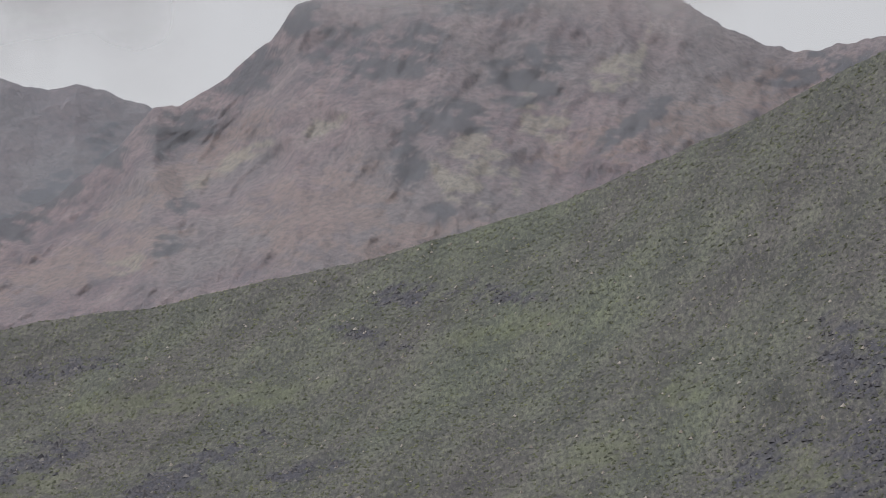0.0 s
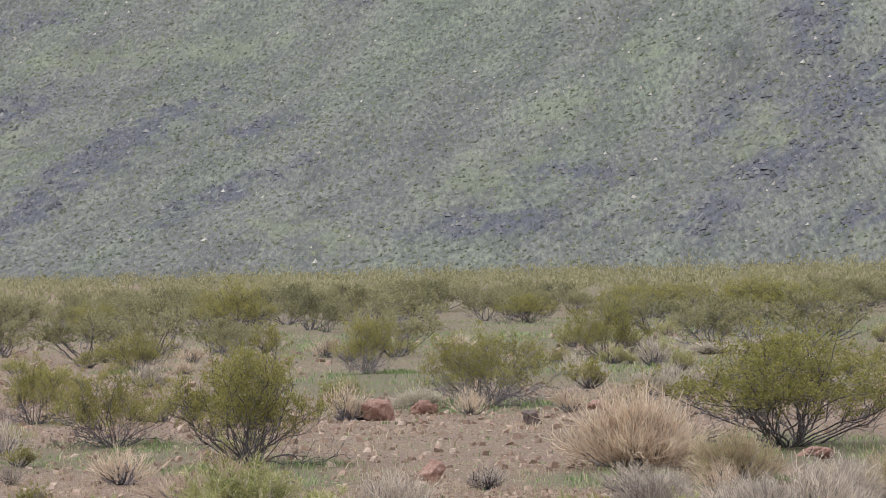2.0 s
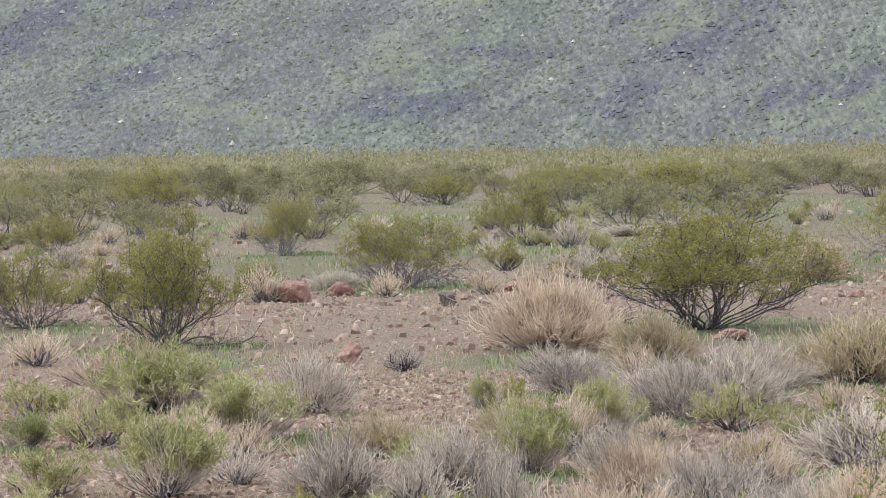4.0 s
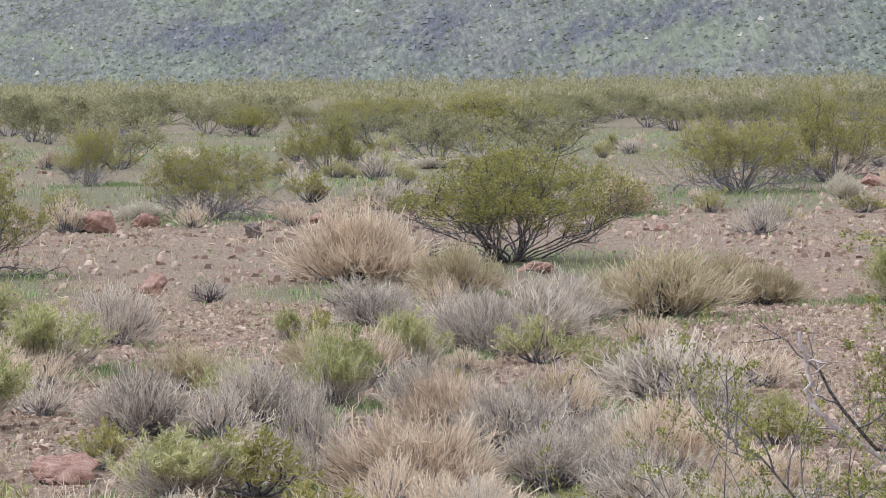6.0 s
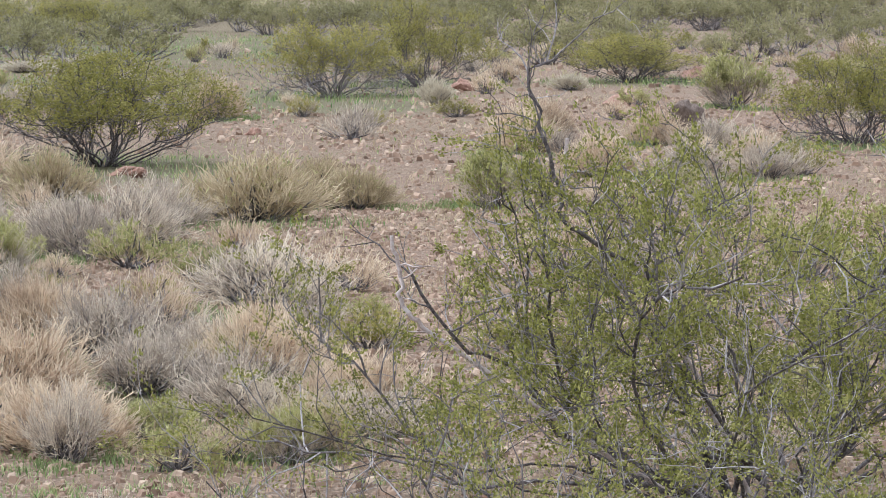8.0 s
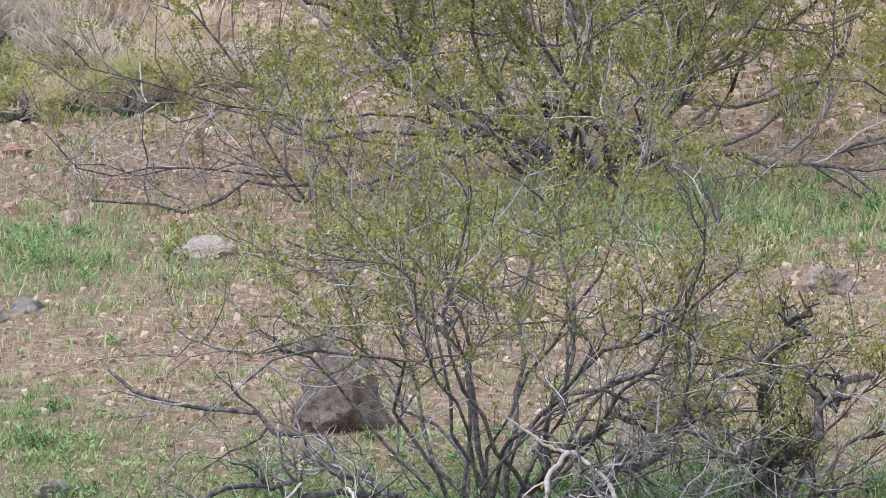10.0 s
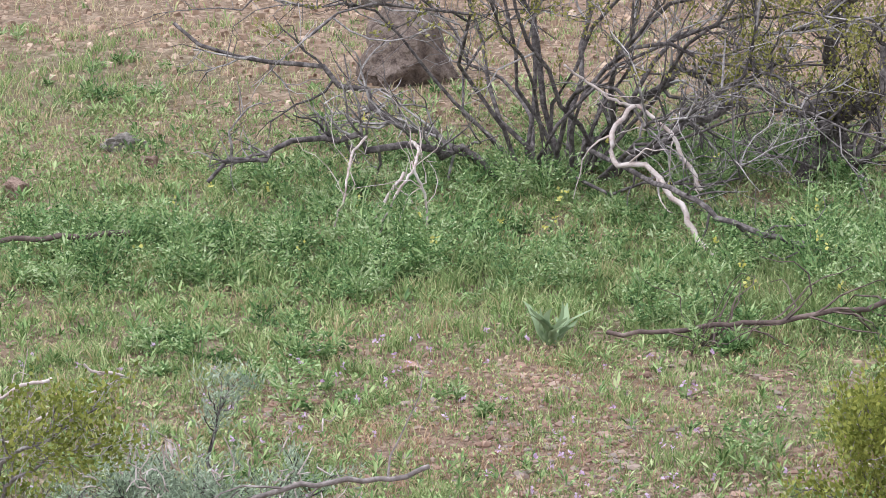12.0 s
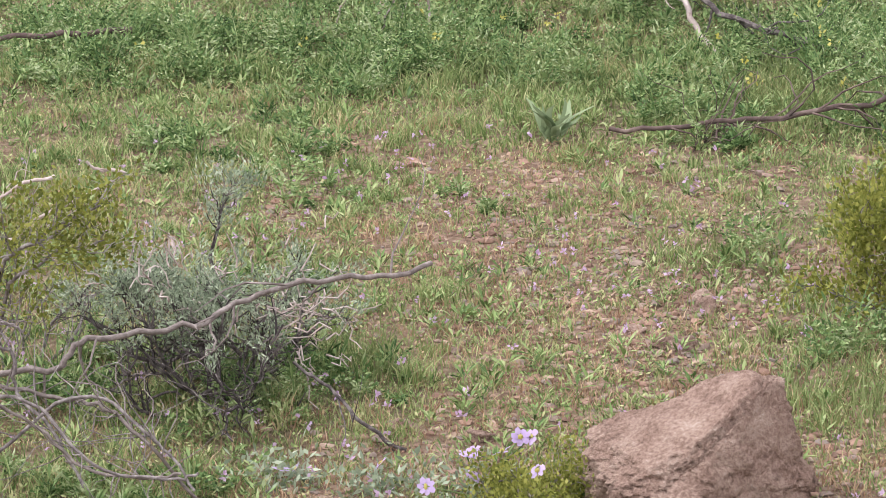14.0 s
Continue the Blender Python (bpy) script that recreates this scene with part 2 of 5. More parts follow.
# ---- mesh tools ----
class Soup:
    """Collects tubes, leaves, blades and stones, and turns them into one mesh."""

    def __init__(self):
        self.v, self.f, self.n = [], [], 0

    def add(self, verts, faces):
        verts, faces = np.asarray(verts, float).reshape(-1, 3), np.asarray(faces, int)
        self.v.append(verts)
        self.f.append(faces + self.n)
        self.n += len(verts)

    def tube(self, path, r0, r1, sides=5):
        p = np.asarray(path, float)
        k = len(p)
        d = np.gradient(p, axis=0)
        d /= np.linalg.norm(d, axis=1, keepdims=True) + 1e-9
        ref = np.where(np.abs(d[:, 2:3]) > 0.9, [[1.0, 0, 0]], [[0, 0, 1.0]])
        a = np.cross(d, ref)
        a /= np.linalg.norm(a, axis=1, keepdims=True) + 1e-9
        b = np.cross(d, a)
        ang = np.arange(sides) * 2 * np.pi / sides
        rad = np.linspace(r0, r1, k)[:, None, None]
        ring = p[:, None] + rad * (a[:, None] * np.cos(ang)[None, :, None] + b[:, None] * np.sin(ang)[None, :, None])
        i, j = np.meshgrid(np.arange(k - 1), np.arange(sides), indexing="ij")
        jn = (j + 1) % sides
        q = np.stack([i * sides + j, i * sides + jn, (i + 1) * sides + jn, (i + 1) * sides + j], -1).reshape(-1, 4)
        self.add(ring, q)

    def ribbons(self, paths, w0, w1, rng):
        """Many thin tapered twigs at once: paths is an array of twigs x points x 3."""
        p = np.asarray(paths, float)
        n, k = p.shape[:2]
        if not n:
            return
        d = p[:, -1] - p[:, 0]
        s = np.cross(d, rng.normal(size=(n, 3)))
        s /= np.linalg.norm(s, axis=1, keepdims=True) + 1e-9
        w = np.linspace(1, 0, k)[None, :, None] * (np.asarray(w0).reshape(-1, 1, 1) - w1) + w1
        v = np.stack([p - s[:, None] * w / 2, p + s[:, None] * w / 2], 2)
        i = np.arange(k - 1)
        q = np.stack([2 * i, 2 * i + 1, 2 * i + 3, 2 * i + 2], -1)
        self.add(v, (q[None] + 2 * k * np.arange(n)[:, None, None]).reshape(-1, 4))

    def leaves(self, c, length, width, rng, up=0.3, dirs=None):
        """Diamond leaves with a folded midrib, one island each."""
        c = np.asarray(c, float)
        n = len(c)
        if not n:
            return
        d = rng.normal(size=(n, 3)) if dirs is None else np.asarray(dirs) + rng.normal(size=(n, 3)) * 0.35
        d[:, 2] += up
        d /= np.linalg.norm(d, axis=1, keepdims=True)
        s = np.cross(d, rng.normal(size=(n, 3)))
        s /= np.linalg.norm(s, axis=1, keepdims=True) + 1e-9
        ln = (length * rng.uniform(0.6, 1.35, (n, 1)))
        wd = (width * rng.uniform(0.6, 1.3, (n, 1)))
        v = np.stack([c, c + d * ln * 0.5 + s * wd * 0.5, c + d * ln, c + d * ln * 0.5 - s * wd * 0.5], 1)
        self.add(v, np.arange(4 * n).reshape(n, 4))

    def blades(self, c, height, width, rng, lean=0.5, dirs=None):
        """Bent blades: a quad and a tip each."""
        c = np.asarray(c, float)
        n = len(c)
        if not n:
            return
        h = np.asarray(height).reshape(-1, 1) * rng.uniform(0.55, 1.3, (n, 1))
        az = rng.uniform(0, 2 * np.pi, n)
        out = np.stack([np.cos(az), np.sin(az), 0 * az], 1) if dirs is None else np.asarray(dirs)
        le = lean * rng.uniform(0.2, 1.3, (n, 1))
        sa = rng.uniform(0, 2 * np.pi, n)
        s = np.stack([np.cos(sa), np.sin(sa), 0 * sa], 1) * width * 0.5
        m = c + h * (np.array([0, 0, 0.6]) + out * le * 0.3)
        e = c + h * (np.array([0, 0, 1.0]) + out * le)
        v = np.stack([c - s, c + s, m + s * 0.8, m - s * 0.8, e], 1)
        base = np.arange(n)[:, None] * 5
        self.v.append(v.reshape(-1, 3))
        self.f.append(base + np.array([[0, 1, 2, 3]]) + self.n)
        self.f.append(base + np.array([[3, 2, 4]]) + self.n)
        self.n += 5 * n

    def stones(self, c, size, rng, flat=0.6):
        """Angular little stones of 20 faces, each stretched and turned its own way."""
        c = np.asarray(c, float)
        n = len(c)
        if not n:
            return
        g = (1 + 5 ** 0.5) / 2
        ico = np.array([(-1, g, 0), (1, g, 0), (-1, -g, 0), (1, -g, 0), (0, -1, g), (0, 1, g), (0, -1, -g), (0, 1, -g), (g, 0, -1), (g, 0, 1), (-g, 0, -1), (-g, 0, 1)]) / 1.9
        fa = np.array([(0, 11, 5), (0, 5, 1), (0, 1, 7), (0, 7, 10), (0, 10, 11), (1, 5, 9), (5, 11, 4), (11, 10, 2), (10, 7, 6), (7, 1, 8), (3, 9, 4), (3, 4, 2), (3, 2, 6), (3, 6, 8), (3, 8, 9), (4, 9, 5), (2, 4, 11), (6, 2, 10), (8, 6, 7), (9, 8, 1)])
        s = np.asarray(size).reshape(-1, 1, 1) * rng.uniform(0.6, 1.2, (n, 1, 3)) * np.array([1, 1, flat])
        v = ico[None] * s * rng.uniform(0.72, 1.2, (n, 12, 1))
        a = rng.uniform(0, 2 * np.pi, n)
        ca, sa = np.cos(a)[:, None], np.sin(a)[:, None]
        v = np.stack([v[..., 0] * ca - v[..., 1] * sa, v[..., 0] * sa + v[..., 1] * ca, v[..., 2]], -1) + c[:, None]
        self.add(v, (fa[None] + 12 * np.arange(n)[:, None, None]).reshape(-1, 3))

    def humps(self, c, size, rng, flat=0.7):
        """The simplest humps, for the far hillside."""
        c = np.asarray(c, float)
        n = len(c)
        a = np.arange(5) * 2 * np.pi / 5 + rng.uniform(0, 6, (n, 1))
        s = np.asarray(size).reshape(-1, 1)
        q = s * rng.uniform(0.35, 0.65, (n, 5))
        ring = np.stack([q * np.cos(a), q * np.sin(a), -0.2 * s + s * rng.uniform(0, 0.2, (n, 5))], -1)
        apex = np.concatenate([rng.normal(size=(n, 2)) * s * 0.12, s * flat * rng.uniform(0.6, 1.2, (n, 1))], 1)[:, None]
        v = np.concatenate([ring, apex], 1) + c[:, None]
        f = np.array([(0, 1, 5), (1, 2, 5), (2, 3, 5), (3, 4, 5), (4, 0, 5)])
        self.add(v, (f[None] + 6 * np.arange(n)[:, None, None]).reshape(-1, 3))

    def lumps(self, c, size, rng, flat=0.7):
        """Rough four-sided stones with a tilted top, for what stays far off."""
        c = np.asarray(c, float)
        n = len(c)
        a = np.arange(4) * np.pi / 2 + rng.uniform(0, 6, (n, 1)) + rng.uniform(-0.4, 0.4, (n, 4))
        s = np.asarray(size).reshape(-1, 1)
        q = s * rng.uniform(0.35, 0.65, (n, 4))
        ring = np.stack([q * np.cos(a), q * np.sin(a), -0.1 * s + 0 * q], -1)
        top = ring * [0.68, 0.68, 0] + np.concatenate([rng.normal(size=(n, 2)) * s * 0.12, s * flat * 0.7], 1)[:, None]
        top[..., 2] *= rng.uniform(0.45, 1.3, (n, 4))
        v = np.concatenate([ring, top], 1) + c[:, None]
        faces = np.array([(0, 1, 5, 4), (1, 2, 6, 5), (2, 3, 7, 6), (3, 0, 4, 7), (4, 5, 6, 7)])
        self.add(v, (faces[None] + 8 * np.arange(n)[:, None, None]).reshape(-1, 4))

    def mesh(self, name, material, smooth=False):
        me = bpy.data.meshes.new(name)
        v = np.concatenate(self.v) if self.v else np.zeros((0, 3))
        faces = [r for f in self.f for r in f.tolist()]
        me.from_pydata(v.tolist(), [], faces)
        me.materials.append(material)
        if smooth:
            me.polygons.foreach_set("use_smooth", [True] * len(me.polygons))
        me.update()
        return me


# parts whose pieces are too many and too small to pick apart
FINE = ("foliage", "branchwork", "brushwood", "dead_twig")


def thing(name, label, category, group="", kind=""):
    return tagged(new(name), label, category, group, kind)


def part(name, soup, material, parent, label="", smooth=False):
    ob = new(name, soup.mesh(name, material, smooth) if isinstance(soup, Soup) else soup)
    ob.parent = parent
    if label:
        ob["label"] = label
    if name in FINE:
        ob["kind"] = "stuff"
    return ob


def ease(e0, e1, x):
    u = np.clip((np.asarray(x, float) - e0) / (e1 - e0), 0, 1)
    return u * u * (3 - 2 * u)


def fractal(x, y, seed, octaves=4, gain=0.5):
    """Smooth value noise on arrays, about -1 to 1."""
    x, y = np.asarray(x, float), np.asarray(y, float)
    total, amp = 0.0, 1.0
    for o in range(octaves):
        g = np.random.default_rng(seed * 31 + o).uniform(-1, 1, (64, 64))
        xi, yi = np.floor(x).astype(int), np.floor(y).astype(int)
        u, v = x - xi, y - yi
        u, v = u * u * (3 - 2 * u), v * v * (3 - 2 * v)
        a, b = g[xi % 64, yi % 64], g[(xi + 1) % 64, yi % 64]
        c, d = g[xi % 64, (yi + 1) % 64], g[(xi + 1) % 64, (yi + 1) % 64]
        total = total + amp * ((a * (1 - u) + b * u) * (1 - v) + (c * (1 - u) + d * u) * v)
        x, y, amp = x * 2.03 + 17.3, y * 2.03 + 5.7, amp * gain
    return total


# Green patches of the plain: x, y, half width, half depth, strength.
PATCHES = [
    (2.25, 10.45, 1.15, 0.75, 1.0), (2.95, 10.25, 0.8, 0.55, 1.0), (1.3, 10.7, 0.8, 1.0, 0.22), (2.6, 11.2, 1.2, 0.5, 0.95), (2.2, 16.4, 0.75, 1.1, 0.52), (4.5, 16.9, 1.3, 1.3, 0.9), (2.35, 7.45, 0.3, 0.6, 0.45),
    (0.95, 7.3, 0.5, 0.3, 0.35), (3.0, 9.55, 0.75, 0.5, 0.95), (2.35, 9.75, 0.9, 0.35, 0.8), (1.9, 8.75, 1.2, 0.55, 0.32), (1.4, 8.3, 0.6, 0.6, 0.3), (2.5, 8.9, 0.5, 0.3, 0.3), (1.55, 7.75, 0.3, 0.3, 0.35), (1.25, 7.7, 0.35, 0.4, 0.8), (1.45, 12.9, 0.7, 0.5, 0.35), (-4.1, 55.0, 1.6, 3.5, 0.8), (2.2, 47.2, 0.8, 1.6, 0.9),
    (15.5, 136.0, 4.5, 16.0, 0.9), (-0.6, 85.0, 1.6, 7.0, 0.8), (-1.4, 48.0, 0.8, 2.5, 0.7), (10.8, 76.0, 2.2, 5.0, 0.8), (3.7, 30.1, 0.7, 0.8, 0.8),
    (14.5, 60.0, 1.5, 5.0, 0.6), (4.9, 92.0, 2.2, 9.0, 0.7), (0.8, 128.0, 6.0, 14.0, 0.35), (1.75, 9.3, 1.0, 0.4, 0.36), (1.1, 8.6, 0.5, 0.7, 0.2),
]


# Creosote bushes of the middle distance: x, y, width, height. Green growth gathers at their feet.
CREOSOTES = [
    (-1.84, 51.5, 1.65, 1.69), (-3.96, 58.0, 1.55, 1.16), (1.40, 71.2, 2.37, 1.42), (4.84, 53.5, 2.87, 1.68), (4.76, 99.7, 2.00, 1.53), (-0.77, 92.1, 1.35, 1.47),
    (-6.23, 99.0, 1.46, 0.99), (-5.89, 146.2, 2.54, 1.85), (-10.4, 141.3, 2.08, 1.32), (4.54, 156.5, 2.09, 1.25), (-5.81, 66.9, 1.3, 1.08), (9.54, 163.4, 3.93, 1.53),
    (13.2, 157.6, 4.22, 1.69), (14.71, 87.85, 2.5, 1.95), (11.81, 81.1, 3.1, 1.7), (19.3, 88.3, 3.01, 1.2), (15.57, 56.6, 2.35, 1.41), (25.5, 87.5, 2.43, 1.34),
]
PATCHES += [(x, y, 0.6 * w, 1.3 * w, 0.75) for x, y, w, h in CREOSOTES] + [(x, y, 0.4, 0.8, 0.7) for x, y in ((2.7, 49.0), (3.1, 37.6), (5.3, 41.0), (2.2, 28.4), (0.9, 29.1), (2.6, 24.5), (4.1, 30.9), (3.6, 45.4), (8.1, 43.0), (2.3, 34.4), (3.5, 22.9), (2.5, 26.7), (4.2, 40.3), (1.1, 25.3), (3.0, 25.9), (8.2, 69.2), (10.6, 54.9), (12.2, 61.6), (13.2, 55.1), (1.6, 31.0), (-0.6, 34.9))]


def lush(x, y):
    """How green the ground is, 0 to 1."""
    x, y = np.asarray(x, float), np.asarray(y, float)
    g = np.zeros(np.broadcast(x, y).shape)
    for px, py, rx, ry, s in PATCHES:
        q = ((x - px) / rx) ** 2 + ((y - py) / ry) ** 2
        g = np.maximum(g, s * np.exp(-0.7 * q ** 1.5))
    r = np.hypot(x, y)
    k = 8.0 / np.maximum(r, 6)
    return np.clip(g + 0.36 * ease(50, 115, r) + 0.22 * fractal(x * 1.3 * k, y * 0.6 * k, 5, 3), 0, 1)


def ground_z(x, y):
    x, y = np.asarray(x, float), np.asarray(y, float)
    r = np.hypot(x, y)
    rough = 0.006 * fractal(x * 2.5, y * 2.5, 1) + 0.02 * ease(15, 60, r) * fractal(x * 0.35, y * 0.35, 2) + 0.14 * ease(60, 260, r) * fractal(x * 0.05, y * 0.05, 3)
    return SLOPE * x * (1 - 0.5 * ease(600, 2500, r)) + rough


def gz(x, y):
    return float(ground_z(x, y))


def grid_mesh(name, pts, material, cols_closed=False, attr=None):
    """A sheet from an array of rows x columns x 3."""
    k, n = pts.shape[:2]
    i, j = np.meshgrid(np.arange(k - 1), np.arange(n if cols_closed else n - 1), indexing="ij")
    jn = (j + 1) % n
    q = np.stack([i * n + j, i * n + jn, (i + 1) * n + jn, (i + 1) * n + j], -1).reshape(-1, 4)
    me = bpy.data.meshes.new(name)
    me.from_pydata(pts.reshape(-1, 3).tolist(), [], q.tolist())
    me.polygons.foreach_set("use_smooth", [True] * len(me.polygons))
    if attr is not None:
        me.attributes.new("growth", "FLOAT", "POINT").data.foreach_set("value", attr.reshape(-1).astype(np.float32))
    me.materials.append(material)
    me.update()
    return me


# ---- the land: plain, hillside, mountains ----
def ground_material():
    m, t, b = nodes_of("stony_desert_ground", 0.95)
    pos = where(t)
    fine, mid, broad = noise_at(t, 45, 5, 0.65, pos), noise_at(t, 5, 5, 0.6, pos), noise_at(t, 0.22, 4, 0.6, pos)
    soil = ramp(t, mid, [(0.3, (0.245, 0.155, 0.11)), (0.5, (0.385, 0.26, 0.185)), (0.7, (0.505, 0.37, 0.27))], 1.0)
    soil = mixed(t, 0.65, soil, ramp(t, fine, [(0.36, (0.075, 0.047, 0.036)), (0.5, (0.30, 0.19, 0.14)), (0.64, (0.59, 0.44, 0.335))], 1.0))
    soil = mixed(t, ramp(t, broad, [(0.38, (0, 0, 0)), (0.62, (0.6, 0.6, 0.6))]), soil, (0.29, 0.245, 0.14))
    stony = fine
    for scale, share in ((15, 0.62), (48, 0.5)):
        vo = t.nodes.new("ShaderNodeTexVoronoi")
        vo.inputs["Scale"].default_value = scale
        t.links.new(pos, vo.inputs["Vector"])
        tone = ramp(t, vo.outputs["Color"], [(0.15, (0.15, 0.095, 0.08)), (0.42, (0.31, 0.20, 0.165)), (0.6, (0.43, 0.30, 0.25)), (0.85, (0.63, 0.50, 0.42))], 1.0)
        chip = mixed(t, ramp(t, vo.outputs["Distance"], [(0.38, (0, 0, 0)), (0.6, (1, 1, 1))]), tone, (0.15, 0.10, 0.078))
        soil = mixed(t, maths(t, "MULTIPLY", maths(t, "ADD", mid, 0.2, True), share), soil, chip)
        stony = maths(t, "SUBTRACT", stony, maths(t, "MULTIPLY", vo.outputs["Distance"], 0.6))
    at = t.nodes.new("ShaderNodeAttribute")
    at.attribute_name = "growth"
    green = ramp(t, mid, [(0.3, (0.065, 0.08, 0.038)), (0.55, (0.13, 0.145, 0.064)), (0.75, (0.23, 0.23, 0.115))])
    f = maths(t, "ADD", maths(t, "MULTIPLY", at.outputs["Fac"], 1.5), maths(t, "MULTIPLY", maths(t, "SUBTRACT", fine, 0.55), 1.6), True)
    t.links.new(mixed(t, maths(t, "MULTIPLY", f, 0.6), soil, green), b.inputs["Base Color"])
    bump(t, b, maths(t, "ADD", stony, mid), 0.9, 0.035)
    return m


def build_ground():
    rings = np.concatenate([[0.3, 1.2, 3.0], np.geomspace(5.5, 560, 330), np.geomspace(620, 4900, 24)])
    az = np.concatenate([np.linspace(-0.2, 0.4, 230), np.linspace(0.45, 2 * np.pi - 0.25, 40)])
    r, a = np.meshgrid(rings, az, indexing="ij")
    x, y = r * np.sin(a), r * np.cos(a)
    pts = np.stack([x, y, ground_z(x, y)], -1)
    ob = new("ground", grid_mesh("ground", pts, ground_material(), True, lush(x, y)))
    tagged(ob, "stony tan desert plain with green patches of spring growth", "ground", kind="structure")


def hill_height(a, r):
    """Height of the near hillside at bearing a (radians, right positive) and distance r."""
    ridge = np.interp(a, [-0.25, -0.1045, -0.0712, -0.0379, -0.0045, 0.0288, 0.0555, 0.0755, 0.1045, 0.16, 0.3, 0.45], [0.05, 0.0642, 0.0695, 0.0769, 0.0849, 0.0942, 0.1062, 0.1155, 0.1302, 0.155, 0.19, 0.20])
    r0 = 500 - 330 * np.clip(a, -0.2, 0.4) + 5 * fractal(a * 14, a * 0, 11, 2)
    r1 = r0 + 300
    top = ridge * r1 + EYE
    s = (r - r0) / (r1 - r0)
    foot = SLOPE * np.sin(a) * r0
    up = np.clip(s, 0, 1)
    z = foot + (top - foot) * (0.82 * up + 0.18 * up ** 2)
    x, y = r * np.sin(a), r * np.cos(a)
    w = ease(0.0, 0.15, s)
    z = z + w * (1.1 * fractal(x * 0.013 + y * 0.012, y * 0.006 - x * 0.01, 12, 3) * (1 - 0.7 * ease(0.8, 1.0, s)) + 0.5 * fractal(x * 0.09, y * 0.04, 13, 4))
    z = z - 25 * ease(1.0, 1.6, s) ** 1.0 - (top * 0.6) * ease(1.02, 2.0, s)
    return np.where(s < 0, foot + s * 30, z)


# Dark block fields and bright green patches of the hillside: bearing and height angle, half sizes (thousandths of a radian), lean.
TALUS = [(-93, 54, 12, 1.6, 0.2), (-8, 72.5, 7, 2.2, 0.0), (13, 73, 8, 2.0, -0.1), (-18, 63, 9, 1.2, -0.3), (-85, 14, 22, 3.5, 0.55), (-66, 27, 20, 3, 0.5), (-40, 16, 16, 2, 0.4), (-100, 32, 16, 3, 0.3), (22, 8, 17, 2.6, 0.05), (40, 20, 10, 2.0, -0.1),
         (72, 10, 8, 4.0, 0.5), (88, 22, 14, 4.0, 0.45), (104, 38, 12, 6.0, 0.3), (75, 33, 9, 2.5, 0.6), (97, 55, 6, 9, 0.2), (118, 12, 18, 2.4, 0.2), (-35, 30, 9, 1.5, 0.3)]
BRIGHT = [(-30, 8, 10, 3, 0.0), (-15, 4, 10, 2, 0.0), (38, 36, 8, 3, 0.4), (85, 30, 8, 5, 0.6), (55, 49, 6, 3, 0.3), (-95, 25, 9, 6, 0.2), (20, 20, 12, 5, 0.2), (130, 8, 20, 4, 0.1), (12, 64, 16, 2, 0.2), (-60, 48, 30, 3, 0.1)]


def fields(a, e, spots, seed, ragged=0.42, grain=1.0, full=0.68):
    """Ragged fields at bearings a and height angles e, 0 to 1."""
    g = np.zeros(np.shape(a))
    for ca, ce, ra, re, lean in spots:
        u, v = (a * 1000 - ca), (e * 1000 - ce)
        c, s = math.cos(lean), math.sin(lean)
        q = ((u * c + v * s) / ra) ** 2 + ((v * c - u * s) / re) ** 2
        g = np.maximum(g, np.exp(-0.8 * q))
    n = fractal((a * 160 + e * 60) * grain, e * 420 * grain, seed, 4, 0.6)
    return ease(0.2, full, g + ragged * n * (0.3 + g))


def dark_talus(a, r):
    return fields(a, (hill_height(a, r) - EYE) / r, TALUS, 21, 1.0, 2.2, 0.8)


